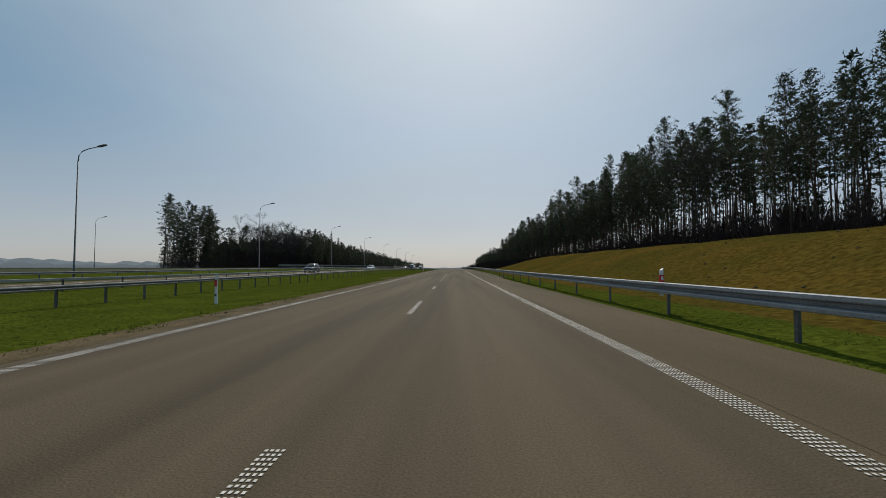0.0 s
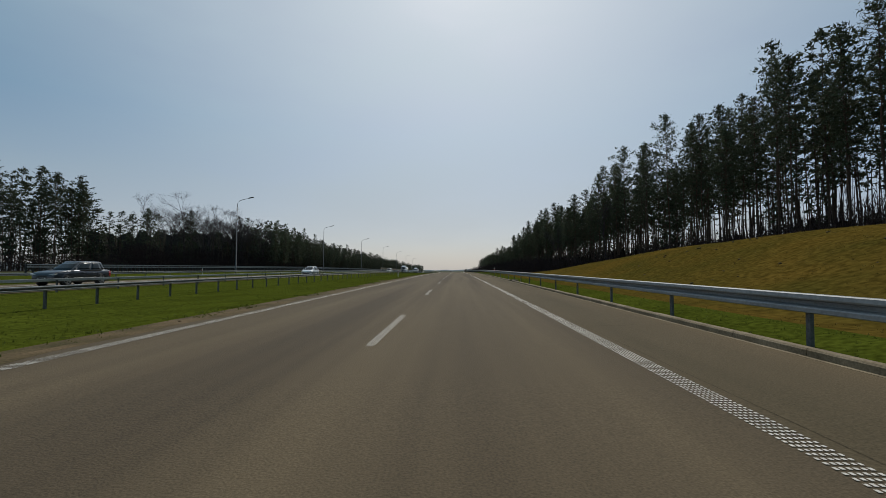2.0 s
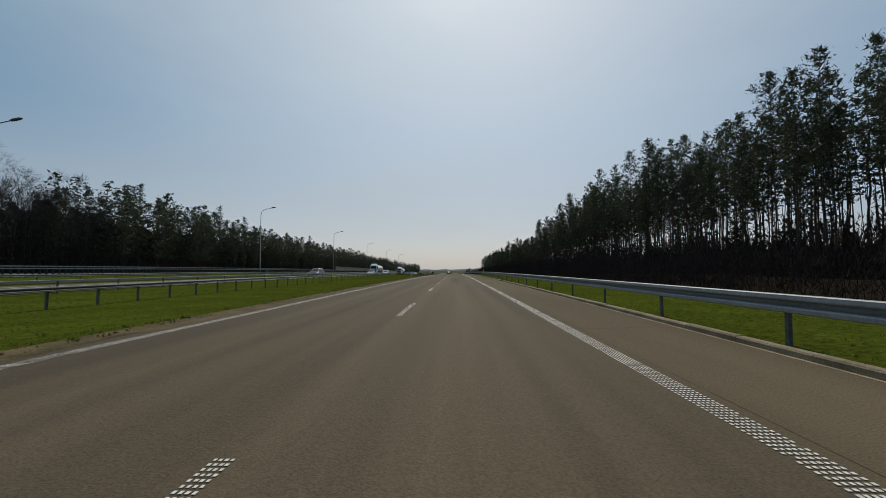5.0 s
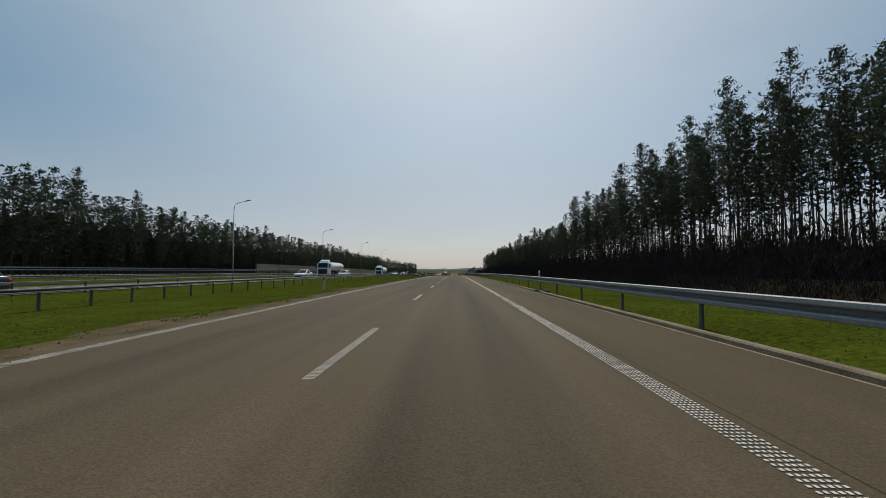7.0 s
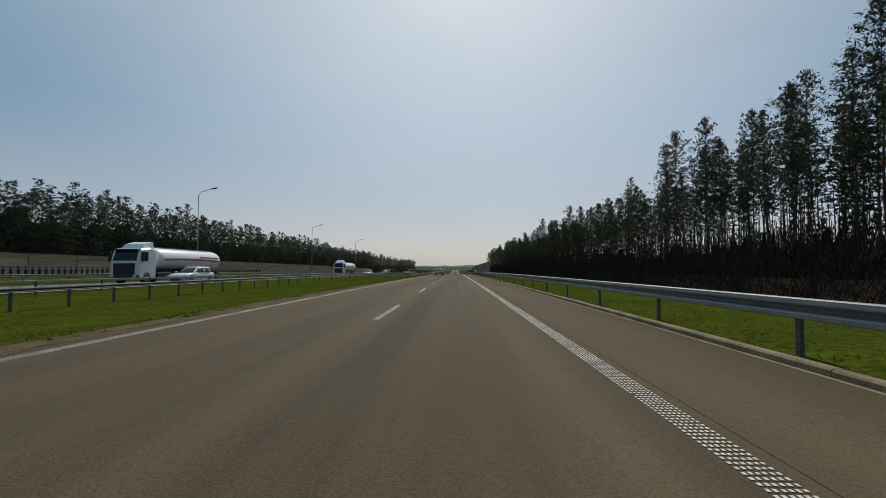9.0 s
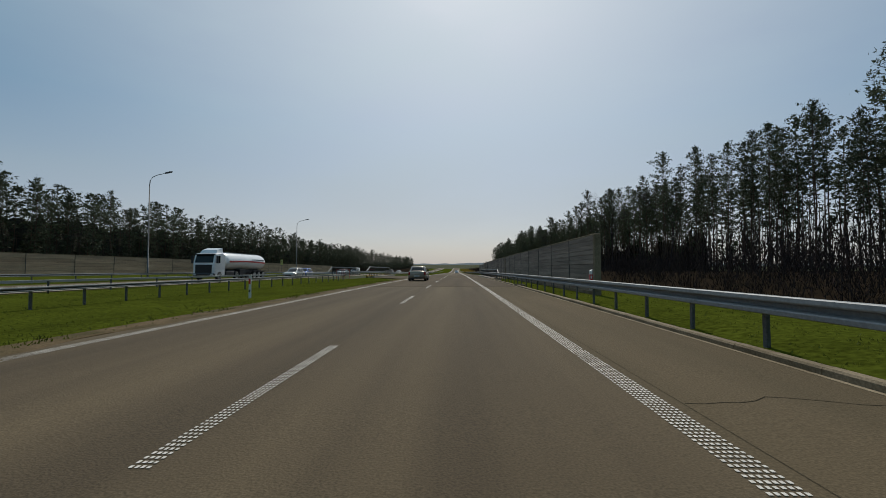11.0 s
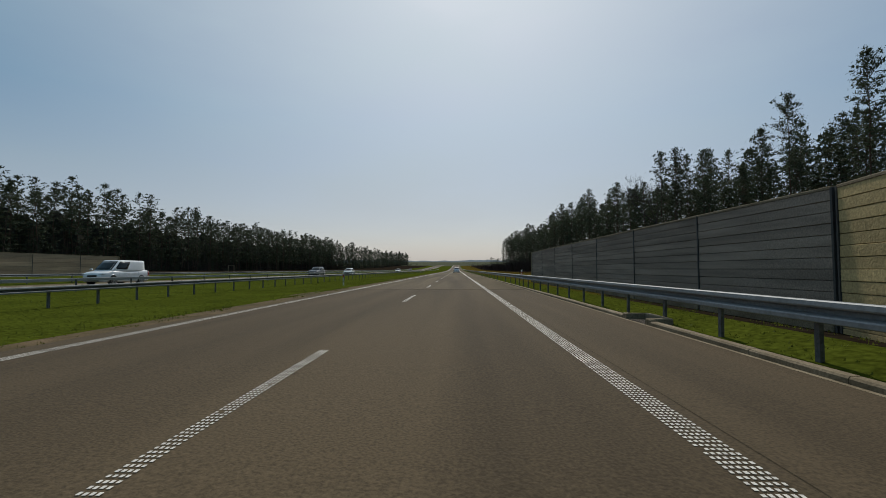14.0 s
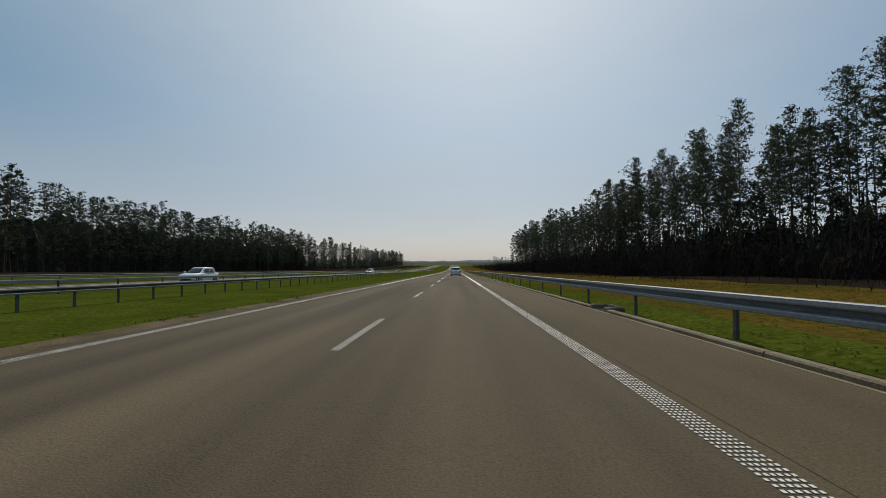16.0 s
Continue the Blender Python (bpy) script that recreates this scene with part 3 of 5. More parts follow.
part("end_post", Build().box(6.72, 6.97, 417.05, 417.27, float(zr(417)) - 0.4, float(zr(417)) + 2.6, 0.012), M_KERBF, bpy.data.objects["noise_wall.003"], "pale concrete end post")
noise_wall((-38.4, 269.0), (-38.4, 429.0), 2.55, 5.0, 1, "brownish plank noise wall beyond the opposite carriageway", 6, 0.5, surface=M_WALL_TAN)
# a service door in the wall where the bridge begins
part("door", Build().box(6.005, 6.02, 347.42, 348.18, float(zr(347.8)) + 0.05, float(zr(347.8)) + 2.05, 0.004), M_WALL, on_bridge, "flush service door")
part("door_handle", Build().box(5.96, 6.01, 347.50, 347.62, float(zr(347.8)) + 1.02, float(zr(347.8)) + 1.06, 0.004), M_POST, on_bridge)


# ---- gully grates set in the road, cracks in the shoulder ----
def gully(x, y):
    r = thing("gully_grate", "small iron gully grate set flush in the shoulder", "drain", "gully grates", at=Matrix.Translation((x, y, float(zr(y)) + 0.004)) @ Matrix.Rotation(float(slope(y)), 4, "X"))
    part("tray", Build().box(-0.15, 0.15, -0.15, 0.15, -0.06, 0.0), M_BLACK, r)
    bar = Build().box(-0.14, 0.14, -0.014, 0.014, 0.0, 0.010).mesh("grate_bar", M_IRON)
    for k in range(5):
        part("grate_bar", bar, None, r, at=Matrix.Translation((0, -0.12 + 0.06 * k, 0)))


for y in (358.0, 372.3):
    gully(4.22, y)


def cracks():
    rng = np.random.default_rng(77)
    b = Build()
    for y in (8.3, 33.0, 61.5, 97.0, 141.0, 178.0, 219.0, 262.0, 300.5, 414.3, 437.0):
        xs = np.linspace(2.46, 4.3, 12)
        ys = y + np.cumsum(rng.normal(0, 0.05, 12))
        v = []
        for x, q in zip(xs, ys):
            z = float(zr(q)) + 0.003
            v += [(x, q - 0.006, z), (x, q + 0.006, z)]
        b.add(v, [(2 * i, 2 * i + 2, 2 * i + 3, 2 * i + 1) for i in range(11)])
    tagged(part("trim_cracks", b, M_SEAM), "thin dark cracks across the hard shoulder", "crack", kind="structure")


cracks()


def sand_drift():
    """Sand washed from the median over the asphalt's edge."""
    rng = np.random.default_rng(78)
    b = Build()
    for a, e in ((-4.0, 348.0), (390.0, 480.0)):
        ys = np.arange(a, e, 0.5)
        n = len(ys)
        edge = -5.68 + 0.07 * np.sin(ys * 0.8) + 0.05 * np.sin(ys * 2.1 + 1) + rng.normal(0, 0.03, n)
        v = []
        for y, x in zip(ys, edge):
            z = float(zr(y))
            v += [(-5.95, y, z + 0.012), (-5.80, y, z + 0.010), (x, y, z + 0.003)]
        f = []
        for i in range(n - 1):
            q = 3 * i
            f += [(q, q + 1, q + 4, q + 3), (q + 1, q + 2, q + 5, q + 4)]
        b.add(v, f)
    tagged(part("sand_drift", b, M_SAND, smooth=True), "sand washed over the ragged edge of the asphalt", "sand", kind="stuff")


sand_drift()


# ---- street lamps ----
def lamp_parts(r):
    b = Build()
    b.tube([(0, 0, -0.3), (0, 0, 1.2), (0, 0, 1.21), (0, 0, 10.6)], [0.10, 0.10, 0.085, 0.05], 10)
    part("pole", b, M_POST, r, smooth=True)
    a = Build()
    a.tube([(0, 0, 10.55), (0.06, 0, 11.1), (0.35, 0, 11.5), (0.9, 0, 11.72), (2.0, 0, 11.95)], [0.048, 0.045, 0.042, 0.04, 0.036], 8)
    part("arm", a, M_POST, r, smooth=True)
    h = Build()
    h.loft([[(x, y * w, 11.95 + 0.2 * (x - 2.0) + z * w2) for y, z in ((-0.15, -0.04), (0.15, -0.04), (0.16, 0.03), (0.08, 0.10), (-0.08, 0.10), (-0.16, 0.03))] for x, w, w2 in ((1.75, 0.5, 0.7), (1.95, 0.9, 1.0), (2.4, 1.0, 1.0), (2.62, 0.55, 0.5))])
    part("lamp_head", h, M_LAMPHEAD, r)
    part("base_box", Build().box(-0.16, 0.16, -0.16, 0.16, -0.3, 0.12, 0.02), M_CONC, r)
    return r


LAMP = None
for y in (38.0, 74.5, 118.5, 162.5, 207.0, 252.5, 298.0, 344.0, 389.0):
    m = Matrix.Translation((-34.4, y, float(ground_z(-34.4, y))))
    if LAMP is None:
        LAMP = lamp_parts(thing("street_lamp", "tall galvanised street lamp with a curved arm and dark head", "street lamp", "street lamps", at=m))
    else:
        copy_thing(LAMP, m)
copy_thing(LAMP, Matrix.Translation((-84, 98, float(ground_z(-84, 98)))))


# ---- delineators ----
def delineator(name_label, m, red=True):
    r = thing("delineator_post", name_label, "delineator", "delineators", at=m)
    b = Build()
    b.loft([[(sx * 0.048, sy * 0.045, z + (0.06 * (sx > 0) if z > 0.9 else 0)) for sx, sy in ((-1, -0.6), (0, -1), (1, -0.6), (1, 0.6), (0, 1), (-1, 0.6))] for z in (-0.3, 0.98)])
    part("body", b, M_WHITE, r)
    if red:
        part("band", Build().box(-0.066, 0.066, -0.058, 0.058, 0.46, 0.80), M_RED, r, "red reflective band")
        part("reflector", Build().box(-0.035, 0.035, -0.068, -0.058, 0.55, 0.74), M_WHITE, r, "pale reflector plate")
    else:
        part("reflector", Build().box(-0.04, 0.04, -0.062, -0.042, 0.62, 0.86), M_RED, r, "dark red reflector patch")
    # the hectometre mark, unreadable
    part("mark", Build().box(-0.03, 0.03, -0.056, -0.05, 0.28, 0.36), M_BLACK, r, "dark mark")
    return r


def rail_delineator(m):
    r = thing("rail_delineator", "white delineator with a red band fixed behind the guard rail", "delineator", "rail delineators", at=m)
    b = Build()
    b.loft([[(sx * 0.045, sy * 0.04, z + (0.05 * (sx > 0) if z > 0.9 else 0)) for sx, sy in ((-1, -0.6), (0, -1), (1, -0.6), (1, 0.6), (0, 1), (-1, 0.6))] for z in (0.45, 1.10)])
    part("body", b, M_WHITE, r)
    part("band", Build().box(-0.051, 0.051, -0.047, 0.047, 0.62, 0.98), M_RED, r, "red reflective band")
    part("reflector", Build().box(-0.025, 0.025, -0.054, -0.046, 0.84, 0.94), M_WHITE, r, "pale reflector plate")
    part("bracket", Build().box(-0.09, 0.05, -0.03, 0.03, 0.52, 0.58), M_POST, r)


for k in range(5):
    y = 11.5 + 100.0 * k
    rail_delineator(Matrix.Translation((RAIL_X + 0.15, y, float(zr(y)))))
    delineator("white delineator post with a dark red patch in the grass", Matrix.Translation((-8.6, y + 3.7, float(ground_z(-8.6, y + 3.7)))), False)


# ---- trees ----
def needles(rng, pts, dirs, size, per, wide=1.0, core=3, body=0.42):
    """Clumps round the given shoots: a few broad tufts within, slim needles round them."""
    out, faces, n0 = [], [], 0
    for many, ln0, lo, hi, loose in ((core, body, 0.26, 0.42, 0.30), (per, size, 0.07 * wide, 0.13 * wide, 0.62)):
        n = len(pts) * many
        c = np.repeat(pts, many, 0) + rng.normal(0, 0.06 + body * loose, (n, 3)) * (1, 1, 0.62)
        d = rng.normal(0, 1.0, (n, 3)) + np.repeat(dirs, many, 0) * 0.4 + (0, 0, 0.3)
        d /= np.linalg.norm(d, axis=1)[:, None] + 1e-9
        s = np.cross(d, rng.normal(0, 1, (n, 3)))
        s /= np.linalg.norm(s, axis=1)[:, None] + 1e-9
        ln = ln0 * rng.uniform(0.7, 1.5, (n, 1))
        w = ln0 * rng.uniform(lo, hi, (n, 1))
        out.append(np.stack([c - d * ln * 0.35 - s * w, c - d * ln * 0.35 + s * w, c + d * ln * 0.75], 1).reshape(-1, 3))
        faces += [(n0 + 3 * i, n0 + 3 * i + 1, n0 + 3 * i + 2) for i in range(n)]
        n0 += 3 * n
    return np.concatenate(out), faces


def pine_builds(seed, h, crown_from, spread, limbs, per, size, cone=False, fine=True, wide=1.0, core=3, body=0.34, step=0.31):
    """A tall pine: trunk with rising limbs, and its narrow pointed crown of needle tufts."""
    rng = np.random.default_rng(seed)
    t, c = Build(), Build()
    lean = rng.normal(0, 0.010, 2)
    wob = rng.normal(0, 0.10, (8, 2))
    def axis(z):
        q = z / h * 7
        return np.array([lean[0] * z + np.interp(q, range(8), wob[:, 0]), lean[1] * z + np.interp(q, range(8), wob[:, 1]), z])
    zs = np.linspace(-0.4, h * 0.985, 8)
    sides = 6 if fine else 4
    r0 = 0.0044 * h + 0.03
    t.tube([tuple(axis(max(z, 0)) + (0, 0, min(z, 0))) for z in zs], [r0 * (1.15 if i == 0 else 1 - 0.88 * i / 7) for i in range(8)], sides)
    pts, dirs = [], []
    a = rng.uniform(0, 6.28)
    heavy = rng.uniform(0, 6.28)
    for k in range(limbs):
        q = (k + rng.uniform(0, 1)) / limbs
        z = h * (crown_from + (0.99 - crown_from) * q)
        a += 2.4 + rng.normal(0, 0.5)
        d = 1 - q
        if cone:
            ln = spread * (0.06 + 0.98 * d) * rng.uniform(0.7, 1.1)
            up = rng.uniform(-0.30, 0.0) + 0.35 * q
        else:
            # pointed above, fullest at a third of the crown, thin and uneven below
            ln = spread * min(1.0, 0.14 + 2.3 * d) * (1 - 0.55 * max(0.0, d - 0.45) / 0.55) * rng.uniform(0.45, 1.2) * (1 + 0.22 * math.cos(a - heavy))
            up = 0.95 - 1.05 * d + rng.normal(0, 0.16)
        s = axis(z)
        way = np.array([math.cos(a), math.sin(a), up])
        e = s + way * ln
        if fine:
            t.tube([tuple(s), tuple(e)], [0.040, 0.010], 3)
        elif k % 2:
            t.add([tuple(s - (0, 0, 0.05)), tuple(s + (0, 0, 0.05)), tuple(e)], [(0, 1, 2)])
        m = max(2, int(ln / step))
        for j in range(m):
            f = (j + 1) / m
            if f < 0.36 and not cone and d > 0.25:
                continue
            pts.append(s + (e - s) * f + rng.normal(0, 0.10 + 0.11 * ln * f, 3) * (1, 1, 0.5))
            dirs.append(way + rng.normal(0, 0.25, 3))
    for f in (0.96, 0.975, 0.99, 1.0):
        pts.append(axis(h * 0.985) * (1, 1, 0) + (0, 0, h * f))
        dirs.append((0, 0, 1.5))
    # dead stubs under the crown
    for k in range(14 if fine else 2):
        z = h * rng.uniform(0.04, crown_from + 0.05)
        b = rng.uniform(0, 2 * math.pi)
        s = axis(z)
        t.tube([tuple(s), tuple(s + np.array([math.cos(b), math.sin(b), 0.25]) * rng.uniform(0.5, 1.5))], [0.024, 0.007], 3)
    c.add(*needles(rng, np.array(pts), np.array(dirs), size, per, wide, core, body))
    return t, c


def bare_tree_build(seed, h):
    rng = np.random.default_rng(seed)
    b = Build()
    def branch(p, d, ln, r, depth):
        q = p + d * ln * 0.5 + rng.normal(0, 0.04 * ln, 3)
        e = q + (d + rng.normal(0, 0.10, 3)) * ln * 0.5
        b.tube([tuple(p), tuple(q), tuple(e)], [r, r * 0.8, r * 0.6], 5 if depth == 0 else 3)
        if depth >= 3:
            # a spray of the finest twigs
            m = 7
            o = e + rng.normal(0, 0.10 * ln + 0.12, (m, 3))
            g = d + rng.normal(0, 0.55, (m, 3))
            w = np.cross(g, rng.normal(0, 1, (m, 3)))
            w *= 0.014 / (np.linalg.norm(w, axis=1)[:, None] + 1e-9)
            v = np.stack([o - w, o + w, o + g * rng.uniform(0.4, 0.9, (m, 1))], 1).reshape(-1, 3)
            b.add(v, [(3 * i, 3 * i + 1, 3 * i + 2) for i in range(m)])
        if depth >= 4:
            return
        for k in range(3 if depth else 5):
            nd = d + rng.normal(0, 0.50, 3)
            nd[2] = abs(nd[2]) * 0.8 + 0.25
            nd /= np.linalg.norm(nd)
            at = p + (e - p) * rng.uniform(0.55, 1.0)
            branch(at, nd, ln * rng.uniform(0.42, 0.62), r * 0.52, depth + 1)
    branch(np.array([0, 0, -0.3]), np.array([0, 0, 1.0]), h * 0.60, 0.006 * h + 0.04, 0)
    return b


def forests():
    rng = np.random.default_rng(11)
    specs = [(22.0, 0.50, 2.1), (24.2, 0.54, 2.2), (20.5, 0.47, 2.1), (23.0, 0.45, 2.3), (25.2, 0.56, 2.1), (18.5, 0.42, 1.9)]
    protos = [pine_builds(40 + i, h, cf, sp, 84, 8, 0.22, wide=1.4) for i, (h, cf, sp) in enumerate(specs)]
    protos += [pine_builds(50 + i, h, 0.20, sp, 84, 5, 0.30, wide=1.5, body=0.38, step=0.37) for i, (h, sp) in enumerate(((20.0, 2.5), (22.0, 2.3), (18.0, 2.6)))]
    protos += [pine_builds(60 + i, h, cf - 0.06, sp, 66, 5, 0.28, wide=1.5, body=0.36, step=0.36) for i, (h, cf, sp) in enumerate(specs)]
    meshes = [(p[0].mesh("trunk", M_BARK), p[1].mesh("crown", M_NEEDLE)) for p in protos]
    first = {}

    def plant(k, x, y, s, label, group):
        m = Matrix.LocRotScale((x, y, float(ground_z(x, y)) - 0.05), Euler((0, 0, rng.uniform(0, 6.28))), None) @ Matrix.Diagonal((s, s, s * rng.uniform(0.94, 1.08), 1))
        if (k, group) not in first:
            r = thing("pine_tree", label, "tree", group)
            part("trunk", meshes[k][0], None, r)
            part("crown", meshes[k][1], None, r)
            r.matrix_world = m
            first[(k, group)] = r
        else:
            copy_thing(first[(k, group)], Matrix.Identity(4)).matrix_world = m

    lows = [pine_builds(70 + i, h, cf, sp, 34, 1, 0.45, False, False, 1.5, 4, 0.44, 0.46) for i, (h, cf, sp) in enumerate(specs[:4])]
    lows += [pine_builds(80 + i, h, 0.20, 2.5, 38, 1, 0.45, False, False, 1.5, 4, 0.46, 0.52) for i, h in enumerate((20.0, 22.0, 18.0))]
    lows += [pine_builds(85 + i, h, 0.05, 2.0, 24, 1, 0.45, True, False, 1.5, 4, 0.44, 0.46) for i, h in enumerate((10.0, 8.0))]
    packs = [[(np.concatenate(q.v), q.f) for q in p] for p in lows]
    bt, bc = Build(), Build()

    def fill(x, y, s, lo, hi):
        if x < -60 and (y < 1.45 * -x or (150 < y < 222 and lo < 7 and rng.random() < 0.65)):
            return
        (tv, tf), (cv, cf) = packs[int(rng.integers(lo, hi))]
        a = rng.uniform(0, 6.28)
        g = s * (1.36 if x < -50 else 1.24)
        R = np.array([[math.cos(a), -math.sin(a), 0], [math.sin(a), math.cos(a), 0], [0, 0, 1]]) * np.array([[g], [g], [s]])
        o = np.array([x, y, float(ground_z(x, min(y, 1100))) - 0.05])
        bt.add(tv @ R.T + o, tf)
        bc.add(cv @ R.T + o, cf)

    def row(x, wob, y0, y1, gap, size, how):
        y = y0 + rng.uniform(0, gap)
        while y < y1:
            k = 0.11 if x > 0 else 0.09
            how(x + rng.uniform(-wob, wob), y, size(y) * rng.uniform(1 - k, 1 + k))
            y += gap * rng.uniform(0.7, 1.3)

    def right_size(y):
        return float(np.interp(y, [20, 62, 95, 150, 250, 279, 300, 322, 345, 420, 480, 540, 700], [0.78, 0.82, 0.94, 0.92, 0.95, 0.90, 0.81, 0.72, 0.70, 0.70, 0.76, 0.90, 0.93]))

    def left_size(y):
        return float(np.interp(y, [95, 130, 145, 200, 330, 480, 700], [0.86, 0.88, 0.94, 0.95, 0.89, 0.86, 0.86]))

    def left_x(y):
        return float(np.interp(y, [110, 130, 165, 230, 320, 700], [-86, -84, -79, -75, -83, -81]))
    # the wood beside the hard shoulder: the two front rows as single trees
    pr = "tall Scots pine with a bare trunk and dark ragged crown"
    gr = "pines beside the hard shoulder"
    for x, k in ((35.0, 0), (38.5, 9)):
        row(x, 1.7, 24, 545, 4.0, right_size, lambda x, y, s: plant(k + int(rng.integers(0, 6)), x, y, s, pr, gr))
    for x, gap in ((41.5, 2.9), (45.5, 3.0), (50, 3.3), (55, 3.6)):
        row(x, 2.0, 26, 480, gap, right_size, lambda x, y, s: fill(x, y, s, 0, 5))
    for x, gap in ((36, 4.0), (40, 4.5), (45, 4), (51, 5)):
        row(x, 2.0, 480 if x > 43 else 545, 705, gap, right_size, lambda x, y, s: fill(x, y, s, 0, 7))
    row(40.5, 2.5, 425, 565, 2.4, right_size, lambda x, y, s: fill(x, y, s * 0.9, 4, 7))
    row(43, 5.0, 425, 705, 3.0, lambda y: 1.0, lambda x, y, s: fill(x, y, s, 7, 9))
    # the wood beyond the opposite carriageway
    pl, gl = "dark pine in the wood beyond the opposite carriageway", "pines beyond the opposite carriageway"
    row(0, 2.0, 124, 420, 4.4, left_size, lambda x, y, s: plant(int(rng.integers(0, 9)) if y < 200 else 6 + int(rng.integers(0, 3)), left_x(y) + x, y, s, pl, gl) if not (150 < y < 222 and rng.random() < 0.85) else None)
    row(-3, 3.0, 120, 152, 1.5, left_size, lambda x, y, s: fill(left_x(y) + x, y, s * rng.uniform(0.75, 1.0), 4, 7))
    for dx, gap in ((-4.5, 3.0), (-9, 3.2), (-15, 4.5)):
        row(dx, 2.2, 104, 690, gap, left_size, lambda x, y, s: fill(left_x(y) + x, y, s * (0.72 if 150 < y < 222 else 1.0), 0 if y < 180 else 3, 7))
    row(0, 2.0, 420, 690, 4.0, left_size, lambda x, y, s: fill(left_x(y) + x, y, s, 4, 7))
    row(-13, 6.0, 104, 690, 3.6, lambda y: 0.95, lambda x, y, s: fill(left_x(y) + x, y, s, 7, 9))
    row(-20, 3, 110, 690, 3.8, lambda y: 1.25, lambda x, y, s: fill(left_x(y) + x, y, s, 7, 9))
    row(-6, 3, 110, 690, 3.2, lambda y: 0.75, lambda x, y, s: fill(left_x(y) + x, y, s, 7, 9))
    row(56, 3.0, 30, 480, 3.4, lambda y: 0.85, lambda x, y, s: fill(x, y, s, 7, 9))
    fill(-84, 725, 2.1, 7, 8)
    for dx, gap in ((0, 5.0), (-8, 6.0)):
        row(dx, 2.5, 690, 1090, gap, left_size, lambda x, y, s: fill(left_x(y) + x, y, s, 4, 7))
    row(-3, 4.0, 680, 1090, 4.0, lambda y: 0.95, lambda x, y, s: fill(left_x(y) + x, y, s, 7, 9))
    row(-100, 14, 700, 1040, 8.0, lambda y: 0.62, lambda x, y, s: fill(x, y, s, 4, 9))
    row(52, 14, 705, 1000, 4.5, lambda y: 0.48, lambda x, y, s: fill(x, y, s, 4, 9))
    # slim trunks crowding the wood behind its edge
    for k in range(1000):
        x, y = rng.uniform(37, 60), rng.uniform(26, 480)
        z, h, r = float(ground_z(x, y)), rng.uniform(9, 15) * right_size(y), rng.uniform(0.05, 0.12)
        lx, ly = rng.normal(0, 0.35, 2)
        bt.tube([(x, y, z - 0.2), (x + lx * 0.4, y + ly * 0.4, z + h * 0.5), (x + lx, y + ly, z + h)], [r, r * 0.8, r * 0.4], 4)
    for k in range(700):
        y = rng.uniform(110, 480)
        x = left_x(y) - rng.uniform(-1, 16)
        if y < 1.5 * -x:
            continue
        z, h, r = float(ground_z(x, y)), rng.uniform(7, 12), rng.uniform(0.05, 0.11)
        bt.tube([(x, y, z - 0.2), (x + 0.2, y, z + h)], [r, r * 0.5], 4)
    tagged(part("far_pine_trunks", bt, M_BARK), "trunks of the pine woods further back", "woods", kind="stuff")
    tagged(part("far_pine_crowns", bc, M_NEEDLE), "dark crowns of the pine woods further back", "woods", kind="stuff")
    # bare birches at the start of the far wood
    bare = [bare_tree_build(90 + i, h).mesh("trunk", M_BIRCH) for i, h in enumerate((15.0, 16.5, 13.5))]

    def birch(k, x, y, s, label):
        r = thing("birch_tree", label, "tree", "bare birches")
        part("trunk", bare[k % 3], None, r)
        r.matrix_world = Matrix.LocRotScale((x, y, float(ground_z(x, y))), Euler((0, 0, 1.7 * k)), (s, s, s))
    for k in range(26):
        birch(k, -74 - rng.uniform(0, 9), 150 + rng.uniform(0, 74), rng.uniform(0.95, 1.3), "leafless birch with a fine spread of bare twigs")
    for k, (y, x) in enumerate(((372, 37), (395, 36), (408, 38), (455, 34), (150, 33.5), (200, 33), (60, 33.5))):
        birch(k, x, y, 1.05, "slender leafless birch at the edge of the pine wood")


forests()


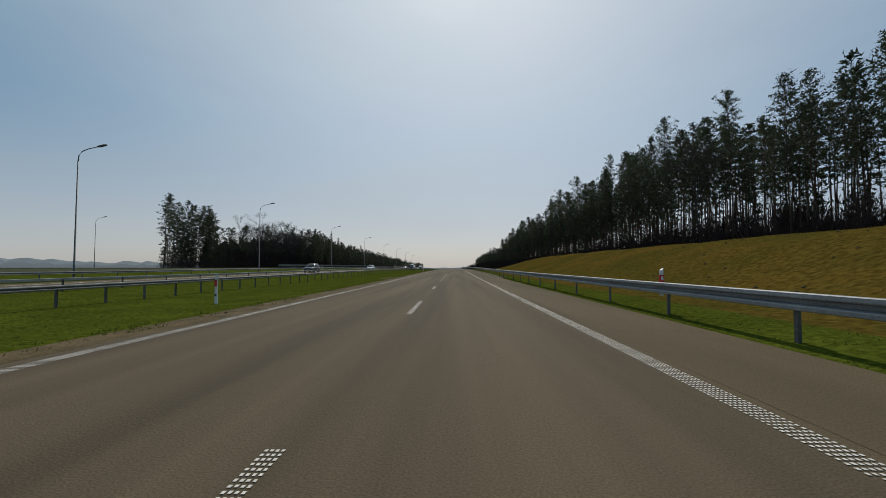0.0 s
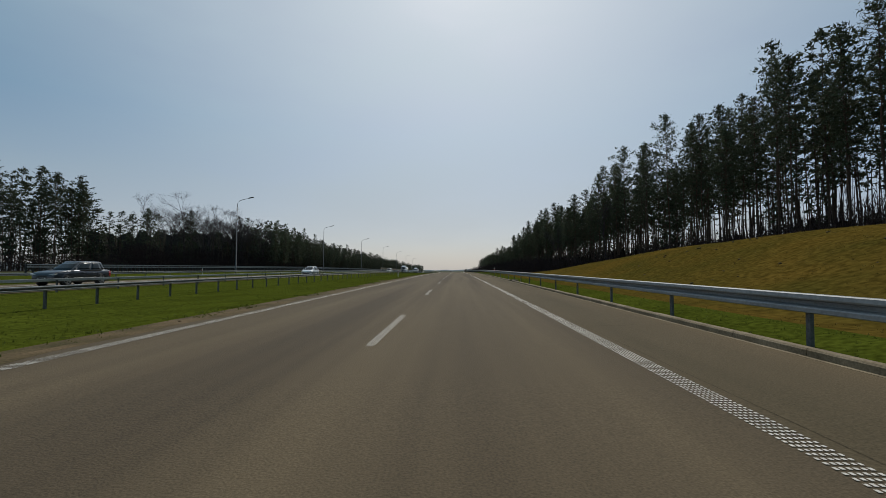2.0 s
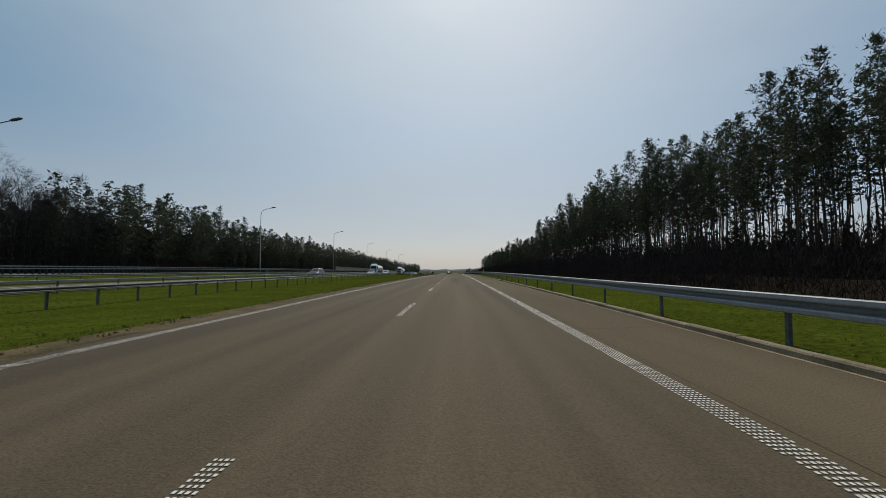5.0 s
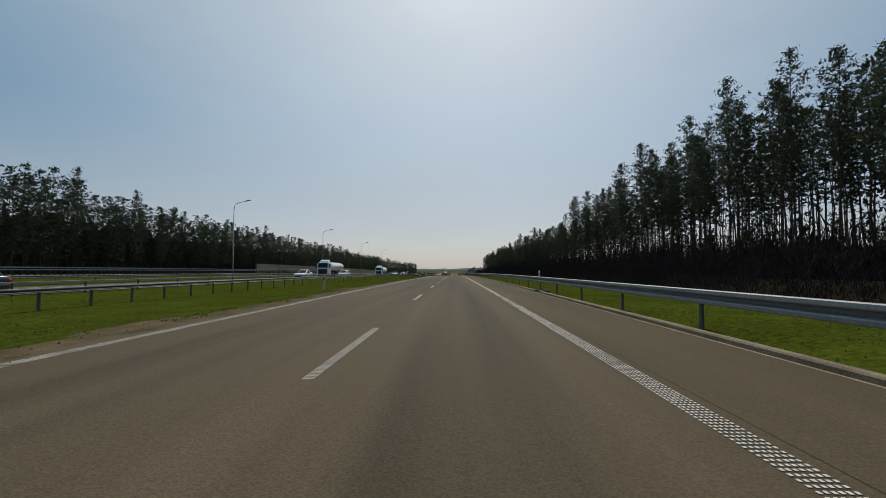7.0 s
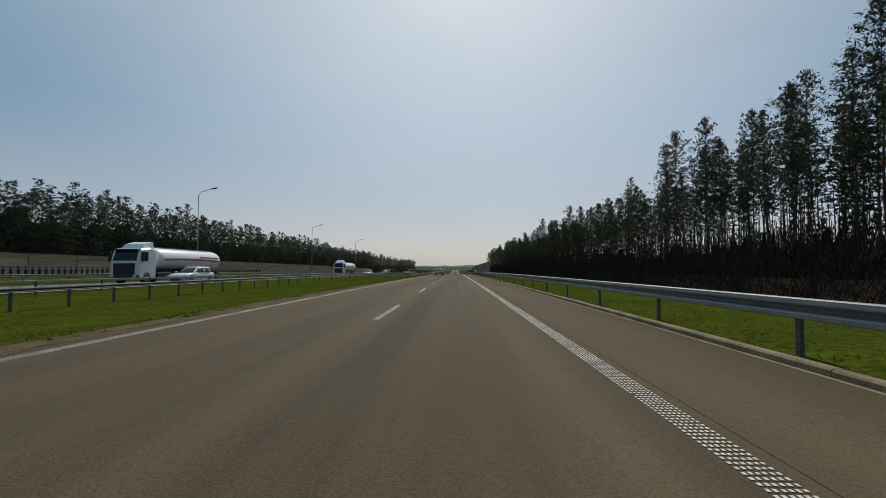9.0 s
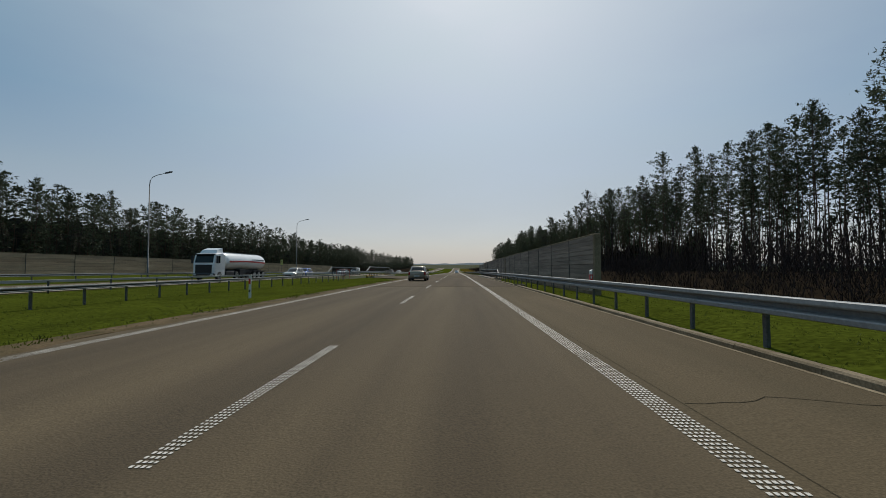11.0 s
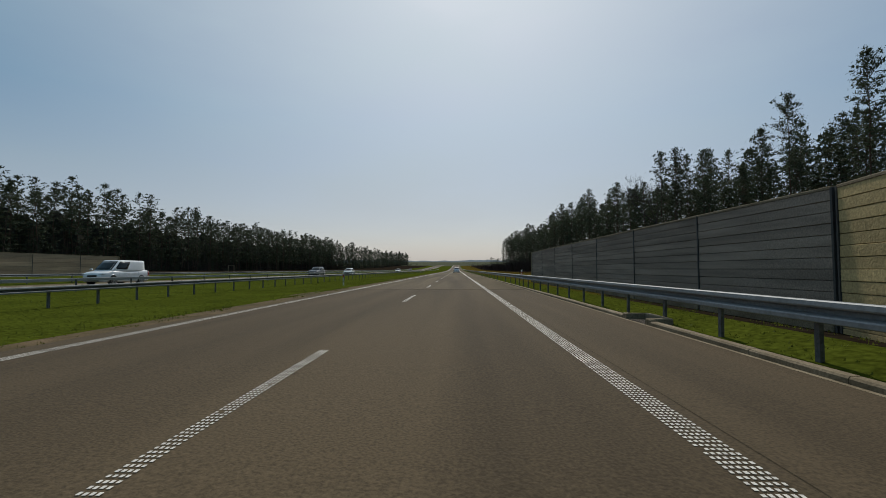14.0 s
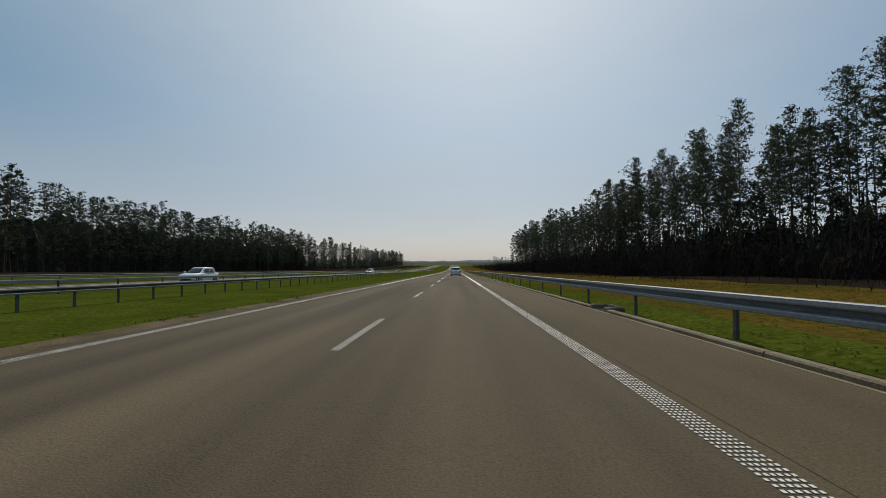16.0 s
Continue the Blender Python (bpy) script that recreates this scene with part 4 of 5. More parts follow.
def thicket():
    """Bare dark undergrowth along the wood's edge, and low scrub far off."""
    rng = np.random.default_rng(21)
    b = Build()

    def shrubs(n, x0, x1, y0, y1, h0, h1, twigs, size=0.9):
        """Clumps of thin rising twigs."""
        xs, ys = rng.uniform(x0, x1, n), rng.uniform(y0, y1, n)
        keep = ~((xs < -50) & (ys < -1.45 * xs))
        xs, ys = xs[keep], ys[keep]
        zs = ground_z(xs, np.minimum(ys, 1100))
        hs = rng.uniform(h0, h1, len(xs))
        c = np.repeat(np.stack([xs, ys, zs], 1), twigs, 0)
        hh = np.repeat(hs, twigs)
        m = len(c)
        up = rng.uniform(0, 1, m) ** 0.8
        p = c + np.stack([rng.normal(0, 0.20, m) * hh, rng.normal(0, 0.20, m) * hh, hh * up * 0.85 - 0.1], 1)
        d = np.stack([rng.normal(0, 0.26, m), rng.normal(0, 0.26, m), rng.uniform(0.45, 1.1, m)], 1)
        ln = rng.uniform(0.3, 0.9, (m, 1)) * size
        side = np.cross(d, rng.normal(0, 1, (m, 3)))
        side /= np.linalg.norm(side, axis=1)[:, None] + 1e-9
        w = rng.uniform(0.025, 0.055, (m, 1)) * size * (1.4 if size >= 1.0 else 0.75)
        v = np.stack([p - side * w, p + side * w, p + d * ln], 1).reshape(-1, 3)
        b.add(v, [(3 * i, 3 * i + 1, 3 * i + 2) for i in range(m)])
    shrubs(440, 28, 36, 20, 122, 2.0, 4.0, 130, 0.6)
    shrubs(600, 40, 60, 20, 320, 3.5, 8.0, 65, 1.2)
    shrubs(330, 38, 60, 400, 700, 5.0, 10.0, 65, 1.3)
    shrubs(1150, 8.6, 18, 122, 318, 1.4, 3.2, 100, 0.5)
    shrubs(560, 8.4, 11.5, 124, 316, 0.5, 1.5, 50, 0.45)
    shrubs(650, 17, 36, 122, 318, 2.0, 4.8, 70, 0.8)
    shrubs(300, 9, 34, 318, 420, 1.6, 3.4, 60)
    shrubs(850, 16, 38, 418, 700, 2.0, 4.6, 75, 0.85)
    shrubs(460, -86, -70, 110, 250, 1.8, 4.6, 70)
    shrubs(260, -84, -74, 150, 222, 5.0, 8.5, 110, 1.0)
    shrubs(650, -100, -76, 240, 690, 1.8, 4.6, 65)
    shrubs(160, 14, 60, 690, 1000, 1.5, 4.0, 60)
    shrubs(260, -120, -55, 690, 1050, 2.0, 5.0, 60)
    # a solid dark mass added for the shaded depth of the far wood
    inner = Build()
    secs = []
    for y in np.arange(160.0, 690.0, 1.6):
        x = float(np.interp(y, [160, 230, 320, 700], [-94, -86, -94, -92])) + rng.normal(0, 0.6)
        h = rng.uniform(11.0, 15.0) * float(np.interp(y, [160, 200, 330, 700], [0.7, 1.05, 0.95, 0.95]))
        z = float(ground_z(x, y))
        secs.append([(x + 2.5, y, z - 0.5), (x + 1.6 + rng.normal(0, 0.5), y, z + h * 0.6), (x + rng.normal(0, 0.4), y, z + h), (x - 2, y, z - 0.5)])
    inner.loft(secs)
    # solid dark strips added for the shade inside the thickets beside the hard shoulder
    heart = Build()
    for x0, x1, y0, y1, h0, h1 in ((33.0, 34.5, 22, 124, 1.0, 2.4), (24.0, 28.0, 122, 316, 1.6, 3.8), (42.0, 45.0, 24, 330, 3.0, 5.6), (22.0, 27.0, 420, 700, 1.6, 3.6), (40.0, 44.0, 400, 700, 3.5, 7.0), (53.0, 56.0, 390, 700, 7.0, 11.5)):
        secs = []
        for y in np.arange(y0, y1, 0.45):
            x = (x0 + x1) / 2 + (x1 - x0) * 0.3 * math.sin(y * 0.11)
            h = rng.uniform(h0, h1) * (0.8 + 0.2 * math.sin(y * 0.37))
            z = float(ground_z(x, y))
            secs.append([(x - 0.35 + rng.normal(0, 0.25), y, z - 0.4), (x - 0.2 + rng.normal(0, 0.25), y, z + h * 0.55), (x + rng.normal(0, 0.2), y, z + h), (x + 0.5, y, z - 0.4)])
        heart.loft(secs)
    tagged(part("thicket_interior", heart, M_FLOOR_SHADE), "solid dark fill standing in for shade inside the thickets beside the hard shoulder", "undergrowth", kind="stuff")
    tagged(part("wood_interior", inner, M_WOOD_DEPTH), "solid dark fill standing in for the shaded depth of the woods", "woods", kind="stuff")
    tagged(part("undergrowth", b, M_TWIG), "dark leafless undergrowth along the edge of the woods", "undergrowth", kind="stuff")
    # low belts of distant woodland, their haze put in as bluish glow
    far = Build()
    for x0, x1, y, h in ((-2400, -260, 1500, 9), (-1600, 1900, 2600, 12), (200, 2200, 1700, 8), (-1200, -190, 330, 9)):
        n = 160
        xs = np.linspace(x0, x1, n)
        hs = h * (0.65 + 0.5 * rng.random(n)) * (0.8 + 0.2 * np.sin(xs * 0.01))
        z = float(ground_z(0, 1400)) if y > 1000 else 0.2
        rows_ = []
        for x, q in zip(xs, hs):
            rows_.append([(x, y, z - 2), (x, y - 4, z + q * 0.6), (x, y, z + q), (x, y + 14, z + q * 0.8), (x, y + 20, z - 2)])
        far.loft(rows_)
    tagged(part("backdrop_woods", far, M_DISTANT_HAZE), "low belts of distant woodland on the horizon, haze painted as a glow", "woods", kind="stuff")


thicket()


# ---- grass ----
def tufts(name, n, xr, yr, h0, h1, material, label, edge=None, seed=5, blades=4):
    rng = np.random.default_rng(seed)
    x, y = rng.uniform(*xr, n), rng.uniform(*yr, n)
    keep = np.ones(n, bool) if edge is None else edge(x, y)
    x, y = x[keep], y[keep]
    c = np.repeat(np.stack([x, y, ground_z(x, y) - 0.01], 1), blades, 0)
    m = len(c)
    a = rng.uniform(0, 2 * math.pi, m)
    h = rng.uniform(h0, h1, m)
    root = c + np.stack([rng.normal(0, 0.05, m), rng.normal(0, 0.05, m), np.zeros(m)], 1)
    side = np.stack([np.cos(a), np.sin(a), np.zeros(m)], 1) * (0.012 + 0.10 * h)[:, None]
    tip = root + np.stack([rng.normal(0, 0.45, m) * h, rng.normal(0, 0.45, m) * h, h], 1)
    v = np.stack([root - side, root + side, tip], 1).reshape(-1, 3)
    b = Build()
    b.add(v, [(3 * i, 3 * i + 1, 3 * i + 2) for i in range(m)])
    return tagged(part(name, b, material), label, "grass", kind="stuff")


def off_paving(x, y):
    lim = -6.05 - 6.3 * smooth01(y, 349, 360.5) * (1 - smooth01(y, 379.5, 385))
    ragged = 0.30 * np.sin(y * 1.7) * np.sin(y * 0.43 + 1.0) + 0.15 * np.sin(y * 5.1)
    return x < lim - 0.15 + ragged


tufts("median_grass", 32000, (-13.0, -5.9), (-4, 440), 0.018, 0.05, M_BLADE, "short green grass of the median", off_paving, 5, 3)
tufts("verge_edge_grass", 9000, (-6.95, -5.95), (-4, 460), 0.02, 0.08, M_BLADE, "ragged green tufts along the sandy road edge", lambda x, y: (np.sin(y * 0.9) + np.sin(y * 2.3 + 1) > 0.2 + 1.2 * (x + 6.5)) & ((y < 349) | (y > 390)), 12, 4)
tufts("median_grass_beyond", 14000, (-20.5, -13.0), (-4, 440), 0.03, 0.08, M_BLADE, "short green grass between the median rails", lambda x, y: (y < 358) | (y > 386), 6)
tufts("verge_grass", 26000, (4.72, 9.5), (-4, 470), 0.02, 0.055, M_BLADE, "green grass under the guard rail", lambda x, y: ((y < 342) | (y > 384)) & ~((x > 6.3) & (y < 118)), 7)
tufts("slope_grass", 26000, (6.2, 22.0), (2, 134), 0.015, 0.045, M_DRYBLADE, "dry yellowish grass on the cut slope", None, 8, 3)
tufts("dry_verge_grass", 9000, (8.0, 19.0), (416, 560), 0.03, 0.09, M_DRYBLADE, "dry yellowish grass before the wood", None, 9, 3)


def sand_patch(x0, y0, rx, ry, seed):
    """A bare patch of sand in the grass, lying on the ground."""
    rng = np.random.default_rng(seed)
    b = Build()
    n = 18
    ang = np.linspace(0, 2 * math.pi, n, endpoint=False)
    wob = rng.uniform(0.6, 1.15, n)
    v = [(x0, y0, float(ground_z(x0, y0)) + 0.02)]
    for f in (0.5, 1.0):
        for a, w in zip(ang, wob):
            x, y = x0 + rx * f * w * math.cos(a), y0 + ry * f * w * math.sin(a)
            v.append((x, y, float(ground_z(x, y)) + (0.018 if f < 1 else -0.01)))
    f = [(0, 1 + i, 1 + (i + 1) % n) for i in range(n)]
    f += [(1 + i, 1 + n + i, 1 + n + (i + 1) % n, 1 + (i + 1) % n) for i in range(n)]
    b.add(v, f)
    tagged(part("sand_patch", b, M_SAND, smooth=True), "bare sandy patch worn into the grass median", "sand", kind="stuff")


for k, (x, y, rx, ry) in enumerate(((-7.5, 46.5, 1.0, 2.4), (-7.0, 93.0, 0.5, 1.6), (-6.9, 196.0, 0.5, 2.2), (-7.0, 214.0, 0.5, 3.0), (-7.1, 243.0, 0.5, 2.0), (-7.4, 352.0, 1.2, 3.5), (-7.0, 402.0, 0.5, 2.5), (-7.1, 430.0, 0.5, 3.0))):
    sand_patch(x, y, rx, ry, 100 + k)


def stones():
    """Loose clods and stones on the cut slope and the sandy edge."""
    rng = np.random.default_rng(31)
    b = Build()
    for k in range(420):
        if k < 220:
            x, y, r = rng.uniform(8, 16), rng.uniform(5, 110), rng.uniform(0.025, 0.075)
        else:
            x, y, r = rng.uniform(-6.8, -6.0), rng.uniform(0, 330), rng.uniform(0.015, 0.05)
        z = float(ground_z(x, y))
        ring = []
        for q, f in ((-0.3, 0.8), (0.25, 1.0), (0.7, 0.5)):
            ring.append([(x + r * f * rng.uniform(0.7, 1.2) * math.cos(t), y + r * f * rng.uniform(0.7, 1.2) * math.sin(t), z + q * r) for t in (i * math.pi / 3 for i in range(6))])
        b.loft(ring)
    tagged(part("stones", b, M_SAND), "loose pale stones and clods of earth", "stones", kind="stuff")


stones()


# ---- vehicles ----
def paint(name, colour, metal=0.3):
    m = mat(name, colour, 0.3, metal, 0.06, 0.8, 60)
    m.node_tree.nodes["Principled BSDF"].inputs["Coat Weight"].default_value = 0.6
    return m


M_GLASS = mat("tinted_glass", (0.012, 0.018, 0.020), 0.08, 0, 0.05, 2, 20, spec=0.35)
M_TYRE = mat("tyre_rubber", (0.02, 0.02, 0.02), 0.8, 0, 0.2, 4, 30)
M_RIM = mat("alloy_rim", (0.45, 0.46, 0.47), 0.35, 0.8, 0.1, 5, 30)
M_LENS = mat("headlamp_lens", (0.65, 0.68, 0.70), 0.12, 0.2, 0.1, 5, 30)
M_TAIL = mat("red_tail_lens", (0.26, 0.012, 0.010), 0.2, 0, 0.1, 5, 30)
M_TRIM = mat("black_trim", (0.02, 0.02, 0.022), 0.55, 0, 0.15, 5, 30)
M_PLATE = mat("plate_white", (0.7, 0.7, 0.68), 0.5, 0, 0.05, 5, 30)


def wheel(parent, x, y, r, w=0.21):
    s = 1 if x > 0 else -1
    t = part("wheel", Build().disc(x, y, r, r, w / 2, 22), M_TYRE, parent)
    rim = Build()
    rim.disc(x + s * (w / 2 - 0.005), y, r, r * 0.24, 0.018, 10)
    for k in range(5):
        a = 2 * math.pi * k / 5
        c, n = (math.cos(a), math.sin(a)), (-math.sin(a), math.cos(a))
        xo = x + s * (w / 2 + 0.004)
        q = [(0.12, 0.10), (0.66, 0.13), (0.66, -0.13), (0.12, -0.10)]
        v = [(xx, y + r * (d * c[0] + e * n[0]), r + r * (d * c[1] + e * n[1])) for xx in (xo - 0.02, xo + 0.008) for d, e in q]
        rim.add(v, [(3, 2, 1, 0), (4, 5, 6, 7), (0, 1, 5, 4), (1, 2, 6, 5), (2, 3, 7, 6), (3, 0, 4, 7)])
    ring = []
    for k in range(24):
        a = 2 * math.pi * k / 24
        xo = x + s * (w / 2 + 0.002)
        ring.append([(xo + dx, y + r * f * math.cos(a), r + r * f * math.sin(a)) for dx, f in ((-0.02, 0.62), (0.008, 0.63), (0.008, 0.72), (-0.02, 0.72))])
    rim.loft(ring + [ring[0]], False)
    part("rim", rim, M_RIM, t)


def frustum_panel(lo, hi, a0, a1, b0, b1, off):
    """A panel on the sloping face between edge lo (two points) and edge hi, spanning a0..a1 along and b0..b1 up, with thickness."""
    lo, hi = [Vector(p) for p in lo], [Vector(p) for p in hi]
    def at(a, b):
        return lo[0].lerp(lo[1], a).lerp(hi[0].lerp(hi[1], a), b)
    n = (lo[1] - lo[0]).cross(hi[0] - lo[0]).normalized() * off
    ps = [at(a0, b0), at(a1, b0), at(a1 - (a1 - a0) * 0.02, b1), at(a0 + (a1 - a0) * 0.02, b1)]
    v = [tuple(p - n) for p in ps] + [tuple(p + n) for p in ps]
    return Build().add(v, [(3, 2, 1, 0), (4, 5, 6, 7), (0, 1, 5, 4), (1, 2, 6, 5), (2, 3, 7, 6), (3, 0, 4, 7)])


def shell(grid, push):
    """A thin closed patch over a grid of points, thickened by push metres along its normals."""
    nu, nv = len(grid), len(grid[0])
    P = np.array(grid, float)
    du, dv = np.gradient(P, axis=0), np.gradient(P, axis=1)
    n = np.cross(du, dv)
    n /= np.linalg.norm(n, axis=2)[:, :, None] + 1e-9
    mid = P.reshape(-1, 3).mean(0) * (1, 1, 0)
    if np.sum(n.reshape(-1, 3) * (P.reshape(-1, 3) - (0, mid[1] * 0.2, 0.6))) < 0:
        n = -n
    v = np.concatenate([(P - n * 0.012).reshape(-1, 3), (P + n * push).reshape(-1, 3)])
    k, f = nu * nv, []
    for i in range(nu - 1):
        for j in range(nv - 1):
            a, b, c, d = i * nv + j, (i + 1) * nv + j, (i + 1) * nv + j + 1, i * nv + j + 1
            f += [(a, b, c, d), (a + k, d + k, c + k, b + k)]
    edge = [i * nv for i in range(nu)] + [(nu - 1) * nv + j for j in range(1, nv)] + [i * nv + nv - 1 for i in range(nu - 2, -1, -1)] + [j for j in range(nv - 2, 0, -1)]
    for a, b in zip(edge, edge[1:] + edge[:1]):
        f.append((a, a + k, b + k, b))
    return Build().add(v, f)


def car(label, colour, m, L=4.5, W=1.78, H=1.46, kind="sedan", group="cars on the road"):
    """A car with its front towards +y, standing on z 0."""
    r = thing("car", label, "car", group, at=m)
    w, h2 = W / 2, L / 2
    belt = {"sedan": 0.90, "hatch": 0.93, "estate": 0.92, "suv": 1.06, "van": 1.12}[kind]
    bon = {"sedan": 0.80, "hatch": 0.84, "estate": 0.82, "suv": 0.97, "van": 1.02}[kind]
    deck = belt + (0.09 if kind == "sedan" else 0.02)
    rad = 0.325 if kind not in ("suv", "van") else 0.365
    # the lower body: half width, sill and top along the car, from tail to nose
    ys = [-h2, -h2 + 0.03, -h2 + 0.10, -h2 + 0.30, -h2 * 0.70, -h2 * 0.40, 0.0, h2 * 0.30, h2 * 0.45, h2 * 0.62, h2 * 0.80, h2 - 0.20, h2 - 0.08, h2 - 0.02, h2]
    hw = [0.84, 0.90, 0.945, 0.975, 0.99, 1.0, 1.0, 1.0, 0.99, 0.985, 0.96, 0.90, 0.82, 0.74, 0.68]
    lo = [0.40, 0.33, 0.28, 0.24, 0.21, 0.20, 0.20, 0.20, 0.20, 0.20, 0.21, 0.22, 0.25, 0.30, 0.36]
    hi = [deck - 0.16, deck - 0.07, deck - 0.02, deck, deck, belt, belt, belt, belt - 0.015, (belt + bon) / 2 + 0.02, bon, bon - 0.07, bon - 0.15, bon - 0.24, bon - 0.34]
    rings = []
    for y, q, zb, zt in zip(ys, hw, lo, hi):
        a, d = w * q, zt - zb
        half = [(a * 0.50, zb), (a * 0.90, zb), (a * 0.965, zb + 0.06), (a * 0.985, zb + d * 0.26), (a * 1.0, zb + d * 0.50), (a * 0.992, zb + d * 0.72), (a * 0.965, zt - 0.085), (a * 0.925, zt - 0.025), (a * 0.84, zt), (a * 0.45, zt + 0.022)]
        rings.append([(x, y, z) for x, z in half] + [(-x, y, z) for x, z in half[::-1]])
    part("body", Build().loft([rg[::-1] for rg in rings]), colour, r, smooth=True)
    # the cabin: rounded outlines from the belt up to the roof
    yb0, yb1, yt0, yt1 = {"sedan": (-h2 * 0.74, h2 * 0.46, -h2 * 0.47, h2 * 0.0), "hatch": (-h2 * 0.975, h2 * 0.62, -h2 * 0.76, h2 * 0.16), "estate": (-h2 * 0.975, h2 * 0.55, -h2 * 0.86, h2 * 0.12),
                          "suv": (-h2 * 0.965, h2 * 0.54, -h2 * 0.78, h2 * 0.12), "van": (-h2 * 0.985, h2 * 0.74, -h2 * 0.95, h2 * 0.36)}[kind]
    wb, wt = w * 0.975, w * (0.79 if kind != "van" else 0.87)
    zl, zh = belt - 0.08, H - 0.07
    n = 3.6

    def level(v):
        """Middle, half length, half width and height of the cabin's outline, v from belt to roof edge."""
        e = v ** 1.12
        y0, y1 = yb0 + (yt0 - yb0) * e, yb1 + (yt1 - yb1) * v
        return (y0 + y1) / 2, (y1 - y0) / 2, wb + (wt - wb) * v ** 1.35, zl + (zh - zl) * v

    def outline(c, hy, hx, z):
        o = []
        for i in range(32):
            t = 2 * math.pi * (i + 0.5) / 32
            a, b = math.cos(t), math.sin(t)
            o.append((hx * math.copysign(abs(a) ** (2 / n), a), c + hy * math.copysign(abs(b) ** (2 / n), b), z))
        return o
    rg = [outline(*level(v)) for v in np.linspace(0, 1, 7)]
    c, hy, hx, z = level(1.0)
    rg += [outline(c, hy * f, hx * g, z + (H - zh) * k) for f, g, k in ((0.97, 0.95, 0.45), (0.90, 0.86, 0.78), (0.70, 0.62, 0.96), (0.35, 0.30, 1.0))]
    part("cabin", Build().loft(rg), colour, r, smooth=True)

    def on_end(x, v, s):
        c, hy, hx, z = level(v)
        return (x * hx, c + s * hy * (1 - abs(x) ** n) ** (1 / n), z)

    def on_side(y, v, s):
        c, hy, hx, z = level(v)
        q = min(0.999, abs((y - c) / hy))
        return (s * hx * (1 - q ** n) ** (1 / n), y, z)
    part("windscreen", shell([[on_end(x, v, 1) for v in np.linspace(0.16, 0.97, 5)] for x in np.linspace(-0.88, 0.88, 11)], 0.006), M_GLASS, r, "dark tinted windscreen", smooth=True)
    part("rear_window", shell([[on_end(x, v, -1) for v in np.linspace(0.26 if kind == "sedan" else 0.30, 0.95, 5)] for x in np.linspace(-0.82, 0.82, 11)], 0.006), M_GLASS, r, "dark tinted rear window", smooth=True)
    cuts = ((0.17, 0.235), (0.25, 0.52), (0.545, 0.86)) if kind == "sedan" else ((0.08, 0.22), (0.245, 0.52), (0.545, 0.87)) if kind != "van" else ((0.62, 0.90),)
    for s in (1, -1):
        for a0, a1 in cuts:
            grid = []
            for a in np.linspace(a0, a1, 6):
                col = []
                for v in np.linspace(0.20, 0.93, 5):
                    c, hy, hx, z = level(v)
                    col.append(on_side(c - hy + 2 * hy * a, v, s))
                grid.append(col)
            part("side_window", shell(grid, 0.006), M_GLASS, r, "dark side window", smooth=True)
        mir = Build().loft([[(s * (w + dx), yb1 - 0.46 + dy, belt + 0.03 + dz) for dx, dz in ((-0.10, 0.02), (-0.02, 0.0), (0.09, 0.02), (0.11, 0.08), (0.07, 0.14), (-0.06, 0.14))] for dy in (0.0, 0.10)])
        part("mirror", mir, colour if kind != "sedan" else M_TRIM, r)
        part("headlamp", Build().loft([[(s * w * x, y, z) for x, z in ((0.40, bon - 0.27), (0.86, bon - 0.24), (0.90, bon - 0.13), (0.46, bon - 0.20))] for y in (h2 - 0.30, h2 - 0.035)]), M_LENS, r, "clear headlamp")
        hgt = 0.44 if kind in ("estate", "suv", "van") else 0.36
        lamp = Build().loft([[(s * w * x, y, deck - 0.06 - hgt + z * hgt) for x, z in ((0.74 + k, 0.05), (0.94 - e, 0.0), (0.955 - e, 0.55), (0.90 - e, 0.96), (0.76 + k, 1.0))] for y, k, e in ((-h2 + 0.24, 0.0, -0.035), (-h2 - 0.005, 0.0, 0.03))])
        part("tail_lamp", lamp, M_TAIL, r, "red tail lamp")
        part("door_handle", Build().box(s * w * 0.995 - 0.015, s * w * 0.995 + 0.015, -h2 * 0.34, -h2 * 0.34 + 0.17, belt - 0.20, belt - 0.165, 0.006), colour, r)
        part("door_handle", Build().box(s * w * 0.995 - 0.015, s * w * 0.995 + 0.015, h2 * 0.05, h2 * 0.05 + 0.17, belt - 0.20, belt - 0.165, 0.006), colour, r)
        part("rub_strip", Build().box(s * w * 1.0 - 0.012, s * w * 1.0 + 0.012, -h2 * 0.42, h2 * 0.42, 0.50, 0.545, 0.004), colour, r)
        for gy in (-h2 * 0.44, -h2 * 0.02, h2 * 0.40):
            part("door_gap", Build().box(s * w * 0.994 - 0.004, s * w * 0.994 + 0.004, gy - 0.004, gy + 0.004, 0.34, belt - 0.10), M_TRIM, r)
        for y in (h2 * 0.62, -h2 * 0.58):
            part("wheel_arch", Build().disc(s * (w * 0.985 - 0.10), y, rad + 0.01, rad + 0.055, 0.106, 26), M_TRIM, r)
            lip = []
            for i in range(15):
                t = math.pi * (-0.06 + 1.12 * i / 14)
                lip.append([(s * (w * 0.985 + dx), y + (rad + q) * math.cos(t), rad + 0.01 + (rad + q) * math.sin(t)) for dx, q in ((-0.03, 0.05), (0.014, 0.052), (0.018, 0.075), (-0.03, 0.10))])
            part("arch_lip", Build().loft(lip), colour, r)
            wheel(r, s * (w - 0.085), y, rad)
    part("grille", Build().box(-w * 0.40, w * 0.40, h2 - 0.10, h2 + 0.008, bon - 0.40, bon - 0.25, 0.02), M_TRIM, r, "black grille")
